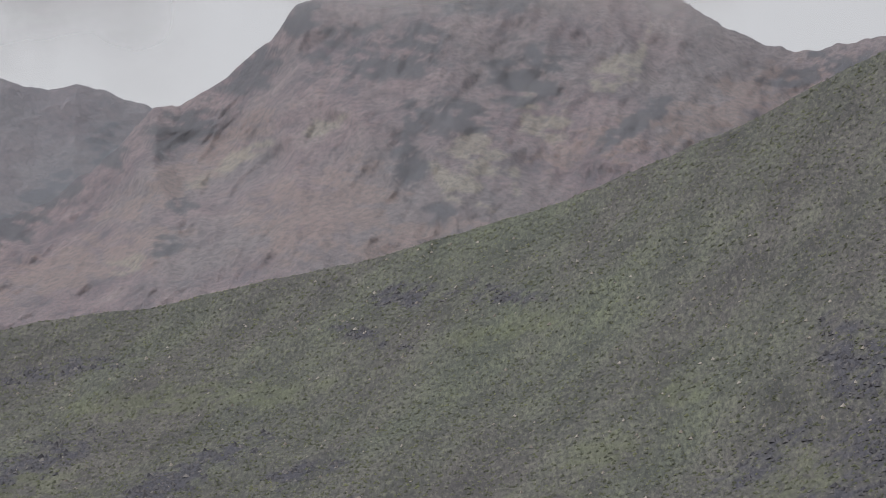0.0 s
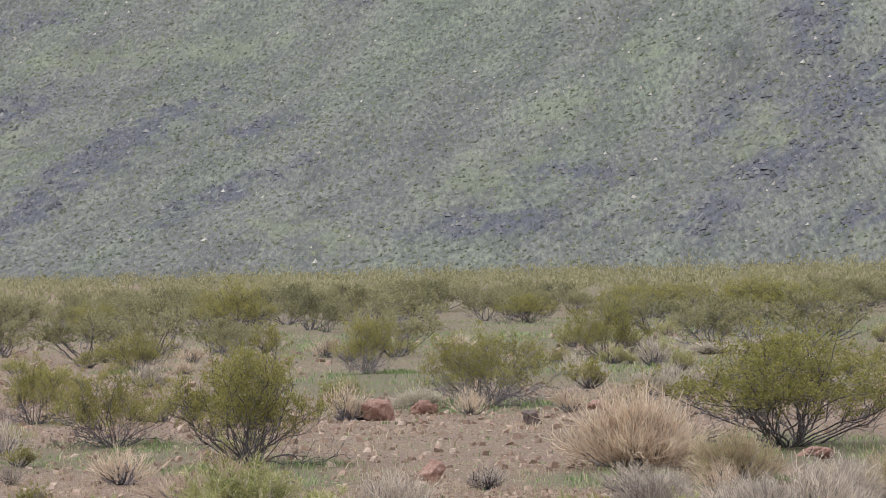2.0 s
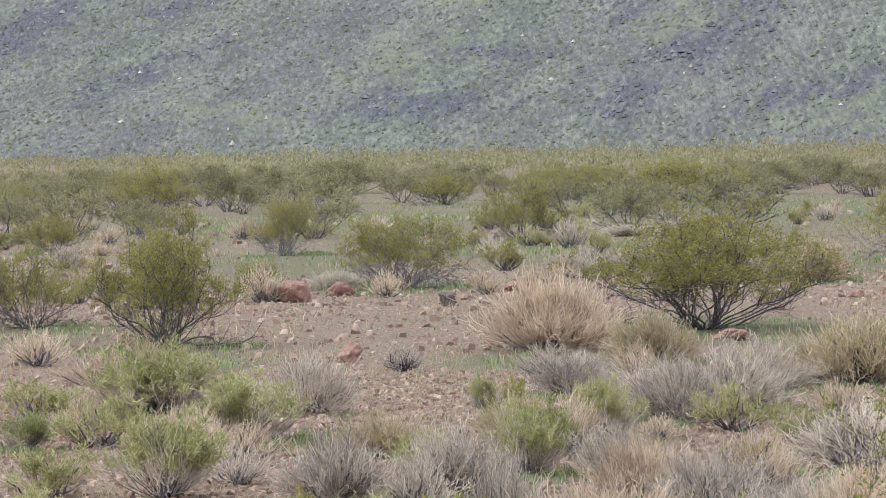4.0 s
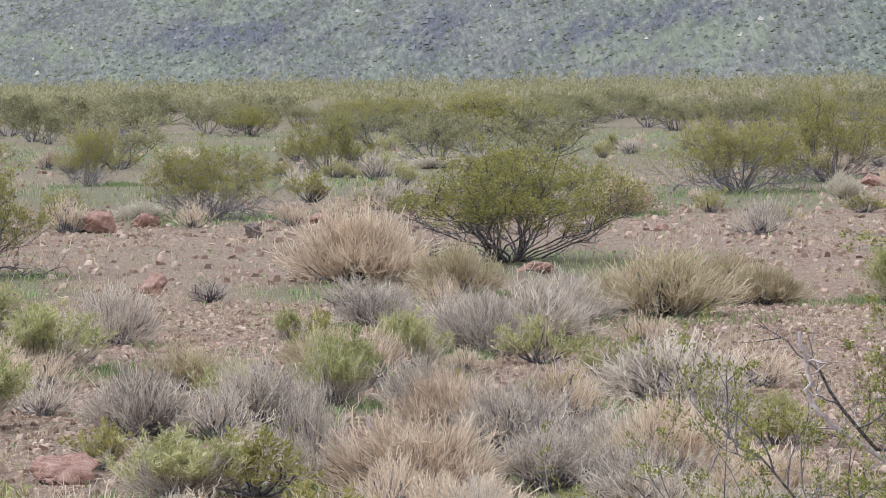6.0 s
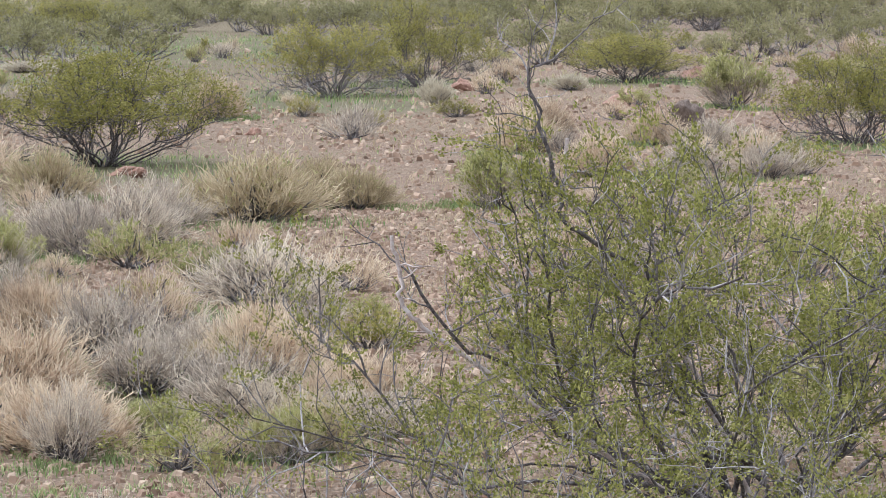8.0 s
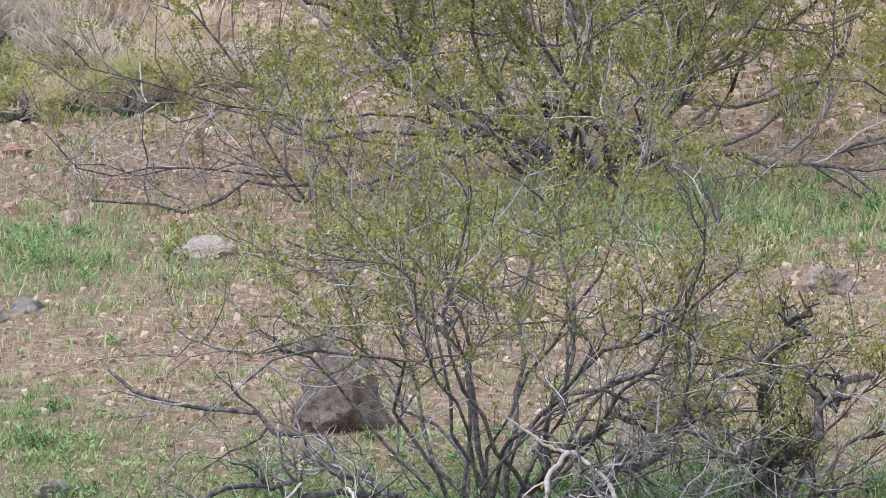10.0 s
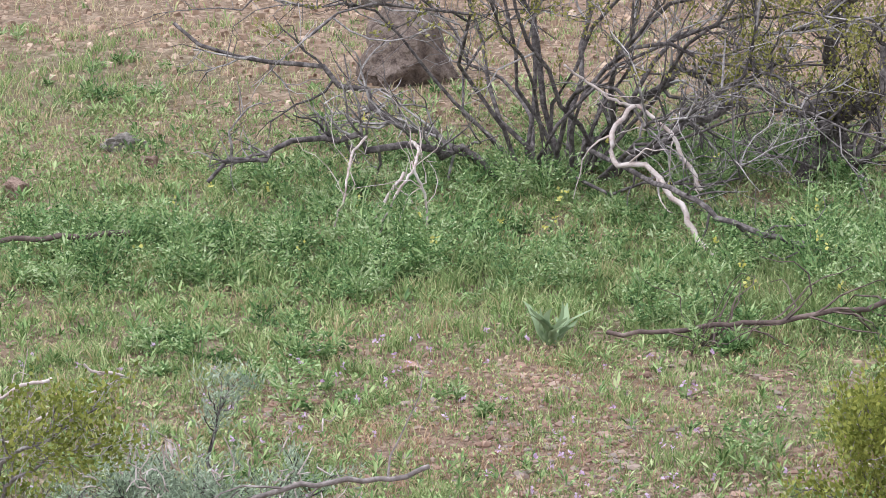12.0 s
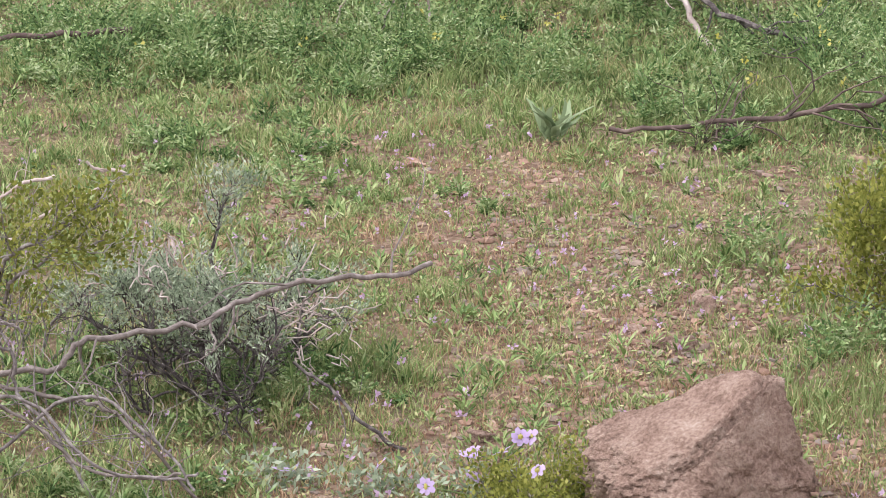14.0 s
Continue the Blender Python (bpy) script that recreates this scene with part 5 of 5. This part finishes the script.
dead_branch("bleached dead branch standing in a large bush", [[(2.96, 18.46, 1.38), (3.00, 18.46, 1.23), (3.01, 18.46, 1.06), (3.13, 18.44, 0.96), (3.8, 18.4, 0.5), (4.6, 18.4, 0.0)]], (0.012,), BARK_WHITE, 412, 5)
dead_branch("thin dark fallen twig beside a silvery shrub", [[(1.19, 7.40, 0.17), (1.25, 7.35, 0.13), (1.30, 7.29, 0.08), (1.38, 7.27, 0.03)]], (0.004,), BARK_DARK, 405, 3)


# ---- rocks ----
def rock(label, seed, x, y, w, h, material, depth=0.8, detail=4, sink=0.25, profile=None, rough=1.0, planes=()):
    rng = np.random.default_rng(seed)
    bm = bmesh.new()
    bmesh.ops.create_icosphere(bm, subdivisions=detail, radius=1)
    cuts = rng.normal(size=(9, 3))
    cuts /= np.linalg.norm(cuts, axis=1, keepdims=True)
    lim = rng.uniform(0.35, 0.75, 9)
    if planes:
        cuts, lim = np.array([p[:3] for p in planes], float), [p[3] for p in planes]
        cuts /= np.linalg.norm(cuts, axis=1, keepdims=True)
    for v in bm.verts:
        p = np.array(v.co)
        for c, k in zip(cuts, lim):
            over = p @ c - k
            if over > 0:
                p = p - c * over * 0.9
        q = Vector(p)
        off = Vector((seed * 3.1, seed, 0))
        q *= 1 + rough * 0.2 * noise.noise(q * 1.7 + off) + rough * 0.13 * noise.noise(q * 4.3 + off) - rough * 0.10 * abs(noise.noise(q * 9 + off)) - 0.045 * abs(noise.noise(q * 14 + off)) - 0.05 * abs(noise.noise(q * 22 + off)) + 0.035 * noise.noise(q * 45 + off)
        v.co = q
    lo, hi = [min(v.co[k] for v in bm.verts) for k in range(3)], [max(v.co[k] for v in bm.verts) for k in range(3)]
    for v in bm.verts:
        v.co = Vector(((v.co[0] - (lo[0] + hi[0]) / 2) / (hi[0] - lo[0]) * w, (v.co[1] - (lo[1] + hi[1]) / 2) / (hi[1] - lo[1]) * w * depth, (v.co[2] - lo[2]) / (hi[2] - lo[2]) * h * (1 + sink) - h * sink))
        if v.co[2] < 0.4 * h:
            v.co[0] *= 1 + 0.45 * (0.4 - v.co[2] / h)
            v.co[1] *= 1 + 0.45 * (0.4 - v.co[2] / h)
        if profile:
            v.co[2] *= float(np.interp(v.co[0] / w, *profile))
    me = bpy.data.meshes.new("rock")
    bm.to_mesh(me)
    bm.free()
    me.polygons.foreach_set("use_smooth", [detail > 2] * len(me.polygons))
    me.materials.append(material)
    ob = tagged(new("rock", me), label, "rock", "rocks")
    ob.matrix_basis = pose(x, y, gz(x, y), 0, 0, 0)
    return ob


rock("pinkish brown boulder with a pitted face", 1, 1.815, 6.82, 0.40, 0.25, ROCK_PINK, 0.75, 6, 0.15, None, 0.7,
     [(-0.55, -0.22, 0.80, 0.24), (0.45, -0.85, 0.22, 0.38), (0.97, 0.0, 0.15, 0.74), (0.1, 0.9, 0.4, 0.5), (-0.25, -0.9, 0.35, 0.5), (0.3, 0.1, 0.95, 0.74)])
rock("flat pink stone beside a boulder", 2, 1.56, 6.90, 0.13, 0.05, ROCK_PINK, 0.8, 4)
rock("brown pitted boulder behind a bush", 13, 2.40, 12.7, 0.28, 0.24, ROCK_BROWN, 0.9, 5, 0.25, None, 0.7,
     [(-0.6, -0.6, 0.5, 0.5), (0.7, -0.5, 0.3, 0.55), (0.2, -0.2, 0.95, 0.6), (-0.95, 0.1, 0.1, 0.7), (0.9, 0.2, 0.1, 0.7)])
rock("grey stone lying on a brown boulder's far side", 4, 2.55, 14.06, 0.12, 0.06, ROCK_GREY, 0.8, 4)
rock("pale pink flat stone in the grass", 5, 2.54, 16.36, 0.26, 0.075, ROCK_PALE, 0.7, 5, 0.4, None, 1.5)
rock("grey stone half sunk in the ground", 6, 1.51, 14.98, 0.20, 0.085, ROCK_PALE, 0.8, 5, 0.5, None, 1.6)
rock("flat blue-grey stone in the grass", 7, 1.42, 11.89, 0.14, 0.045, ROCK_GREY, 0.7, 5, 0.6, None, 1.6)
rock("pale pink stone beneath a bush", 8, 4.64, 14.87, 0.17, 0.12, ROCK_PALE, 0.8, 5, 0.4, None, 1.4)
rock("small whitish stone among dry shrubs", 14, 4.35, 29.5, 0.10, 0.10, ROCK_GREY, 0.8, 4)
rock("red stone among dry shrubs", 9, -0.36, 25.79, 0.43, 0.18, ROCK_RED, 0.7, 4)
rock("small red stone by dry stalks", 10, 1.54, 28.13, 0.23, 0.11, ROCK_RED, 0.8, 4)
for k, (x, y, w, h) in enumerate([(-0.40, 65.6, 0.52, 0.35), (0.30, 47.3, 0.35, 0.25), (3.16, 68.2, 0.46, 0.18), (5.00, 50.4, 0.27, 0.14), (14.9, 83.9, 0.57, 0.25)]):
    rock("reddish stone on the stony plain", 20 + k, x, y, w, h, ROCK_RED, 0.8, 4)
for k, (x, y, w, h) in enumerate([(1.87, 62.5, 0.30, 0.22), (14.7, 63.4, 0.61, 0.43)]):
    rock("dark brown stone on the stony plain", 30 + k, x, y, w, h, ROCK_BROWN, 0.8, 4)


for k, (x, y, w, h) in enumerate([(1.66, 19.4, 0.12, 0.06), (2.15, 19.7, 0.12, 0.06), (3.56, 19.3, 0.08, 0.06), (16.0, 74.1, 0.61, 0.22), (21.0, 89.8, 0.74, 0.31), (7.95, 62.7, 0.25, 0.12), (4.95, 51.3, 0.41, 0.11), (0.33, 68.5, 0.46, 0.23), (1.92, 17.7, 0.08, 0.05), (2.15, 19.6, 0.16, 0.05), (1.78, 9.3, 0.05, 0.02)]):
    rock("angular reddish stone on gravel", 40 + k, x, y, w, h, ROCK_RED, 0.8, 4)
for k, (x, y, w, h) in enumerate([(2.12, 17.4, 0.14, 0.05), (1.71, 15.2, 0.12, 0.05), (1.06, 11.3, 0.08, 0.06), (1.47, 11.6, 0.07, 0.04), (1.40, 7.4, 0.07, 0.02), (1.53, 7.3, 0.06, 0.02), (2.0, 7.8, 0.06, 0.02), (2.03, 7.75, 0.07, 0.03), (1.96, 7.9, 0.07, 0.02), (2.13, 8.0, 0.06, 0.04), (2.15, 8.1, 0.05, 0.02)]):
    rock("small flat stone in the sparse grass", 60 + k, x, y, w, h, ROCK_GREY if k == 1 else ROCK_PINK, 0.8, 4, 0.6, None, 1.5)


# ---- gravel, grass and flowers ----
def scatter(rng, n, r0, r1, a0=0.02, a1=0.36):
    a, r = rng.uniform(a0, a1, n), np.sqrt(rng.uniform(r0 ** 2, r1 ** 2, n))
    return r * np.sin(a), r * np.cos(a)


def build_gravel():
    rng = np.random.default_rng(51)
    so, far = Soup(), Soup()
    for n, r0, r1, lo, hi, a0, a1 in ((30000, 6, 9.5, 0.003, 0.017, 0.07, 0.33), (8000, 9.5, 13, 0.005, 0.018, 0.08, 0.33), (18000, 13, 20, 0.006, 0.03, 0.06, 0.34), (62000, 20, 45, 0.014, 0.055, -0.12, 0.34), (24000, 45, 80, 0.02, 0.10, -0.14, 0.34), (6000, 80, 130, 0.03, 0.18, -0.14, 0.34)):
        x, y = scatter(rng, n, r0, r1, a0, a1)
        keep = rng.uniform(size=n) > lush(x, y) * 1.3 + (0.25 if r0 < 9 else -0.1) - 0.5 * fractal(x * 14 / r0, y * 5 / r0, 53, 3)
        x, y = x[keep], y[keep]
        s = lo + (hi - lo) * rng.uniform(size=len(x)) ** (4 if r0 < 9 else 3.4 if r0 < 40 else 5)
        p = np.stack([x, y, ground_z(x, y)], 1)
        if r0 < 9.4:
            so.stones(p + np.stack([0 * s, 0 * s, s * 0.12], 1), s, rng, 0.55)
        else:
            far.lumps(p, s * 1.5, rng, 0.55)
    tagged(new("gravel", so.mesh("gravel", PEBBLES)), "loose tan, pink and grey gravel", "gravel", kind="stuff")
    tagged(new("plain_stones", far.mesh("plain_stones", PLAIN_STONE)), "brown stones strewn over the plain", "stones", kind="stuff")
    dry = Soup()
    for n, tufts, r0, r1, h, w, spread in ((16000, 2000, 11.3, 18, 0.04, 0.003, 0.03), (26000, 1900, 18, 50, 0.08, 0.005, 0.09), (5000, 700, 50, 110, 0.12, 0.016, 0.3)):
        x, y = clumped(rng, n, tufts, r0, r1, -0.13, 0.34, spread)
        dry.blades(np.stack([x, y, ground_z(x, y)], 1), h, w, rng, 1.1)
    tagged(new("dry_grass", dry.mesh("dry_grass", STRAW_GOLD)), "wisps of dead straw grass on the plain", "grass", kind="stuff")


def clumped(rng, n, tufts, r0, r1, a0, a1, spread):
    """Points gathered in tufts."""
    x, y = scatter(rng, tufts, r0, r1, a0, a1)
    k = rng.integers(0, tufts, n)
    return x[k] + rng.normal(size=n) * spread, y[k] + rng.normal(size=n) * spread


def build_grass():
    rng = np.random.default_rng(52)
    gr, he = Soup(), Soup()
    for n, tufts, r0, r1, h, w, a0, a1, spread in ((80000, 5200, 6.2, 9.5, 0.020, 0.0022, 0.07, 0.33, 0.013), (40000, 800, 6.2, 10.5, 0.045, 0.0026, 0.07, 0.33, 0.018), (62000, 4200, 9.5, 14, 0.030, 0.0034, 0.07, 0.34, 0.020), (60000, 6000, 14, 22, 0.05, 0.006, 0.06, 0.34, 0.03), (40000, 4500, 22, 60, 0.06, 0.010, -0.12, 0.34, 0.08), (42000, 3500, 60, 170, 0.07, 0.024, -0.14, 0.34, 0.3)):
        x, y = clumped(rng, n, tufts, r0, r1, a0, a1, spread)
        g = lush(x, y) + 0.35 * fractal(x * 6, y * 6, 9, 2)
        keep = rng.uniform(size=n) < np.clip(g * 1.1 + (0.72 if r1 < 9.6 else 0.4 if r1 < 15 else 0.07), 0, 1)
        x, y, g = x[keep], y[keep], np.clip(g[keep], 0, 1)
        gr.blades(np.stack([x, y, ground_z(x, y) - 0.003], 1), h * (0.55 + 0.9 * g), w, rng, 0.8)
    # tiny seedlings pressed to the ground
    x, y = clumped(rng, 130000, 6800, 6.2, 12.5, 0.07, 0.33, 0.022)
    keep = rng.uniform(size=len(x)) < 0.6 + 0.6 * lush(x, y)
    x, y = x[keep], y[keep]
    gr.leaves(np.stack([x, y, ground_z(x, y) + 0.022 * rng.uniform(0, 1, len(x)) ** 2], 1), 0.011, 0.005, rng, 0.5)
    ru = Soup()
    x, y = clumped(rng, 42000, 4200, 6.3, 9.6, 0.07, 0.33, 0.018)
    keep = rng.uniform(size=len(x)) < 0.8 - 0.6 * ease(7.5, 9.0, y) - lush(x, y) * 0.9 + 0.5 * fractal(x * 1.8, y * 1.6, 19, 2)
    x, y = x[keep], y[keep]
    ru.blades(np.stack([x, y, ground_z(x, y) - 0.002], 1), 0.022, 0.0026, rng, 1.0)
    tagged(new("dry_seedlings", ru.mesh("dry_seedlings", RUST)), "tiny rust-brown drying plants between the stones", "plants", kind="stuff")
    tagged(new("grass", gr.mesh("grass", LEAF_GRASS)), "short fresh and drying spring grass", "grass", kind="stuff")
    for plants, per, r0, r1, h, l in ((7500, 6, 6.3, 12.8, 0.15, 0.0135), (3200, 4, 12.8, 20, 0.08, 0.014)):
        px, py = scatter(rng, plants, r0, r1, 0.07, 0.34)
        g = lush(px, py) + 0.38 * fractal(px * 4, py * 3, 10, 3)
        keep = rng.uniform(size=plants) < np.clip((g - 0.42) * 2.2 + 0.5 * fractal(px * 9, py * 6, 18, 2) - 0.05, 0, 1)
        px, py, g = px[keep], py[keep], np.clip(g[keep], 0.3, 1.2)
        m = len(px)
        tall = h * g * rng.uniform(0.25, 1.6, m) * (1 + 0.5 * fractal(px * 7, py * 5, 16, 2))
        # every leaf is a bent rib with small leaflets in pairs
        ribs = 10
        az, steep = rng.uniform(0, 2 * np.pi, (m, ribs)), rng.uniform(0.35, 1.5, (m, ribs))
        ln = tall[:, None] * rng.uniform(0.5, 1.05, (m, ribs))
        root_at = np.stack([px, py, ground_z(px, py)], -1)[:, None] + np.stack([0 * az, 0 * az, tall[:, None] * rng.uniform(0, 0.35, (m, ribs))], -1)
        out = np.stack([np.cos(az), np.sin(az), 0 * az], -1)
        side = np.stack([-np.sin(az), np.cos(az), 0 * az], -1)
        for u in np.linspace(0.25, 1.0, per):
            at = root_at + out * (ln * 0.55 * u)[..., None] + np.stack([0 * az, 0 * az, ln * steep * 0.62 * (u - 0.42 * u * u)], -1)
            for turn in (-1, 1) if u < 1 else (0,):
                d = side * turn + out * (0.6 if turn else 1.0) + [0, 0, 0.25]
                he.leaves(at.reshape(-1, 3), l * (1.25 - 0.6 * u), l * 0.36, rng, 0.1, d.reshape(-1, 3))
        # lance-leaved plants stand among them: upright stems with narrow leaves
        lance = rng.uniform(size=m) < 0.5
        lx, ly, lt = px[lance], py[lance], np.abs(tall[lance]) * 0.8 + 0.015
        k = 15
        u, az = rng.uniform(0.1, 1, (len(lx), k)), rng.uniform(0, 2 * np.pi, (len(lx), k))
        c = np.stack([lx[:, None] + 0.15 * lt[:, None] * np.cos(az), ly[:, None] + 0.15 * lt[:, None] * np.sin(az), ground_z(lx, ly)[:, None] + lt[:, None] * u * 0.8], -1)
        dirs = np.stack([np.cos(az), np.sin(az), 0.4 + 0.9 * u], -1)
        he.leaves(c.reshape(-1, 3), l * 2.0, l * 0.45, rng, 0.2, dirs.reshape(-1, 3))
        he.blades(np.repeat(np.stack([lx, ly, ground_z(lx, ly)], 1), 4, 0), np.repeat(lt, 4), 0.003, rng, 0.7)
    tagged(new("herbs", he.mesh("herbs", LEAF_HERB)), "lush low green herbs under the bushes", "herbs", kind="stuff")
    # low leafy plants, each a rosette of narrow leaves, with bare soil between
    ro = Soup()
    n, k = 7500, 13
    px, py = scatter(rng, n, 6.3, 12.8, 0.07, 0.34)
    keep = rng.uniform(size=n) < 0.2 + 0.4 * ease(7.4, 8.8, py) + 0.1 * lush(px, py) + 0.6 * fractal(px * 3.1, py * 2.3, 20, 3)
    px, py = px[keep], py[keep]
    size = rng.uniform(0.4, 1.5, (len(px), 1)) ** 1.3
    az, rise = rng.uniform(0, 2 * np.pi, (len(px), k)), rng.uniform(0.2, 1.6, (len(px), k))
    c = np.stack([px[:, None] + 0.006 * np.cos(az), py[:, None] + 0.006 * np.sin(az), ground_z(px, py)[:, None] + 0.012 * size * rng.uniform(0, 1.6, az.shape)], -1)
    d = np.stack([np.cos(az), np.sin(az), rise], -1)
    u, w = d / np.linalg.norm(d, axis=-1, keepdims=True), np.stack([-np.sin(az), np.cos(az), 0 * az], -1)
    ln, wd = (0.021 * size * rng.uniform(0.6, 1.4, az.shape))[..., None], (0.0021 * size * rng.uniform(0.7, 1.4, az.shape))[..., None]
    tip = c + u * ln - np.array([0, 0, 0.25]) * ln * rng.uniform(0, 1, az.shape)[..., None]
    ro.add(np.stack([c, c + u * ln * 0.55 + w * wd, tip, c + u * ln * 0.55 - w * wd], 2), np.arange(4 * az.size).reshape(-1, 4))
    tagged(new("rosettes", ro.mesh("rosettes", LEAF_ROSETTE)), "small leafy green plants scattered over stony soil", "plants", kind="stuff")
    ye, pi = Soup(), Soup()
    x, y = scatter(rng, 2200, 9.0, 11.8, 0.09, 0.32)
    keep = rng.uniform(size=len(x)) < (lush(x, y) - 0.5) * 0.12
    x, y = x[keep], y[keep]
    z = ground_z(x, y) + rng.uniform(0.09, 0.17, len(x))
    for _ in range(5):
        ye.leaves(np.stack([x, y, z], 1) + rng.normal(size=(len(x), 3)) * 0.006, 0.011, 0.009, rng, 0.5)
    tagged(new("yellow_flowers", ye.mesh("yellow_flowers", PETAL_YELLOW)), "tiny yellow flowers among the herbs", "flowers", kind="stuff")
    x, y = scatter(rng, 520, 6.8, 9.6, 0.09, 0.33)
    keep = rng.uniform(size=len(x)) < 0.4 + 0.5 * fractal(x * 3, y * 2, 15, 2)
    x, y = x[keep], y[keep]
    z = ground_z(x, y) + rng.uniform(0.02, 0.06, len(x))
    for _ in range(5):
        pi.leaves(np.stack([x, y, z], 1) + rng.normal(size=(len(x), 3)) * 0.003, 0.010, 0.007, rng, 0.4)
    tagged(new("pink_flowers", pi.mesh("pink_flowers", PETAL_SMALL)), "tiny pink flowers in the short grass", "flowers", kind="stuff")


def build_fringes():
    """Fresh green growth in the shelter of the shrubs, in uneven clumps."""
    rng = np.random.default_rng(56)
    so = Soup()
    for x, y, w, h in CREOSOTES + TAN + GREY + GOLD + GREEN:
        if y > 120 or rng.uniform() < 0.25:
            continue
        for _ in range(4):
            a = rng.uniform(0, 2 * math.pi)
            cx, cy = x + 0.5 * w * math.cos(a), y + 0.6 * w * math.sin(a) - 0.15 * w
            n = 120
            px, py = cx + rng.normal(size=n) * 0.16 * w, cy + rng.normal(size=n) * 0.3 * w
            c = np.stack([px, py, ground_z(px, py) - 0.003], 1)
            so.blades(c, rng.uniform(0.03, 0.09) * w ** 0.5, 0.005 + 0.00014 * y, rng, 0.7)
    # tufts of longer grass close by
    for tx, ty, wide, n, high in ((1.38, 7.80, 0.08, 300, 0.06), (2.26, 7.30, 0.11, 420, 0.065), (2.64, 9.60, 0.14, 500, 0.08), (2.95, 9.75, 0.15, 400, 0.08), (2.20, 10.05, 0.12, 300, 0.08), (1.62, 8.15, 0.08, 150, 0.04), (2.25, 8.35, 0.06, 150, 0.045)):
        x, y = tx + rng.normal(size=n) * wide, ty + rng.normal(size=n) * wide
        so.blades(np.stack([x, y, ground_z(x, y)], 1), high, 0.003, rng, 0.9)
    tagged(new("fresh_grass", so.mesh("fresh_grass", LEAF_FRESH)), "fresh green growth round the feet of the shrubs", "grass", kind="stuff")


def petal_disc(rng, size, petals=7):
    so = Soup()
    for k in range(petals):
        a = 2 * math.pi * (k + rng.uniform(-0.2, 0.2)) / petals
        d, s = np.array([math.cos(a), math.sin(a), rng.uniform(0.05, 0.45)]), np.array([-math.sin(a), math.cos(a), 0])
        r = size * rng.uniform(0.42, 0.55)
        so.add([d * r * 0.15, d * r * 0.55 + s * r * 0.34, d * r * 0.95 + s * r * 0.22 + [0, 0, -0.1 * r], d * r * 1.02 - s * r * 0.2 + [0, 0, -0.12 * r], d * r * 0.55 - s * r * 0.34], [[0, 1, 2, 3, 4]])
    return so


def aster(label, x, y, heads, seed):
    """A low plant with lilac flowers on thin stalks."""
    rng = np.random.default_rng(seed)
    root = thing("aster_plant", label, "flower", "asters")
    root.location = (x, y, gz(x, y))
    st = Soup()
    for hx, hy, hz in heads:
        end = np.array([hx - x, hy - y, hz - gz(x, y)])
        p = np.array([[0, 0, 0], end * [0.3, 0.3, 0.5] + rng.normal(size=3) * 0.01, end])
        st.tube(p, 0.0018, 0.0012, 4)
        f = part("flower_head", petal_disc(rng, 0.034), PETAL, root)
        f.matrix_basis = pose(*end, rng.uniform(0, 60), rng.uniform(-30, 30), rng.uniform(0, 360))
        ce = Soup()
        ce.stones([(0, 0, 0.002)], 0.006, rng)
        part("centre", ce, PETAL_YELLOW, f, "yellow flower centre")
    part("stalk", st, LEAF_HERB, root)
    le = Soup()
    c = rng.normal(size=(260, 3)) * [0.05, 0.04, 0.03]
    c[:, 2] = np.abs(c[:, 2])
    le.leaves(c, 0.02, 0.007, rng, 0.6)
    part("foliage", le, LEAF_SAGE, root)


def broad_leaf_plant():
    """A pale upright rosette with long soft leaves."""
    rng = np.random.default_rng(91)
    x, y = 2.13, 9.41
    root = thing("broad_leaf_plant", "pale green rosette plant with long soft leaves", "plant")
    root.location = (x, y, gz(x, y))
    for k in range(19):
        a, ln, le = 2.4 * k + rng.uniform(-0.4, 0.4), rng.uniform(0.06, 0.13), rng.uniform(0.15, 0.95)
        d, s = np.array([math.cos(a), math.sin(a), 0]), np.array([-math.sin(a), math.cos(a), 0])
        rows = []
        for u, w in ((0, 0.15), (0.3, 0.8), (0.6, 1.0), (0.85, 0.6), (1.0, 0.05)):
            mid = d * ln * le * u ** 1.4 + np.array([0, 0, ln * u * (1 - 0.3 * le * u)])
            mid = mid + s * 0.02 * math.sin(4 * u + k)
            rows += [mid - s * 0.0105 * w + d * 0.005 * w, mid, mid + s * 0.0105 * w + d * 0.005 * w]
        so = Soup()
        so.add(rows, [[3 * i + j, 3 * i + j + 1, 3 * i + j + 4, 3 * i + j + 3] for i in range(4) for j in range(2)])
        part("leaf", so, LEAF_PALE, root, smooth=True)


aster("lilac asters on thin stalks beside a pink boulder", 1.45, 6.97, [(1.35, 6.92, 0.08), (1.43, 6.96, 0.12), (1.44, 6.95, 0.13), (1.43, 6.90, 0.10), (1.49, 6.94, 0.13), (1.52, 6.93, 0.16), (1.54, 6.93, 0.16), (1.53, 6.83, 0.13)], 81)
aster("lone lilac aster in the grass", 1.29, 7.05, [(1.29, 7.03, 0.09)], 82)
aster("two faded lilac asters by a bare twig", 1.13, 7.13, [(1.12, 7.11, 0.06), (1.15, 7.11, 0.06)], 83)
broad_leaf_plant()
sprig = creosote("low fresh creosote sprig in front of a boulder", 206, 0.16, 0.34, 12, 7, 4, 18, 0.010, LEAF_LIME, BARK_GREY, thick=0.02, scatter=1.5, floor=0.1)
sprig.matrix_basis = pose(1.52, 6.84, gz(1.52, 6.84))
build_gravel()
build_grass()
build_fringes()
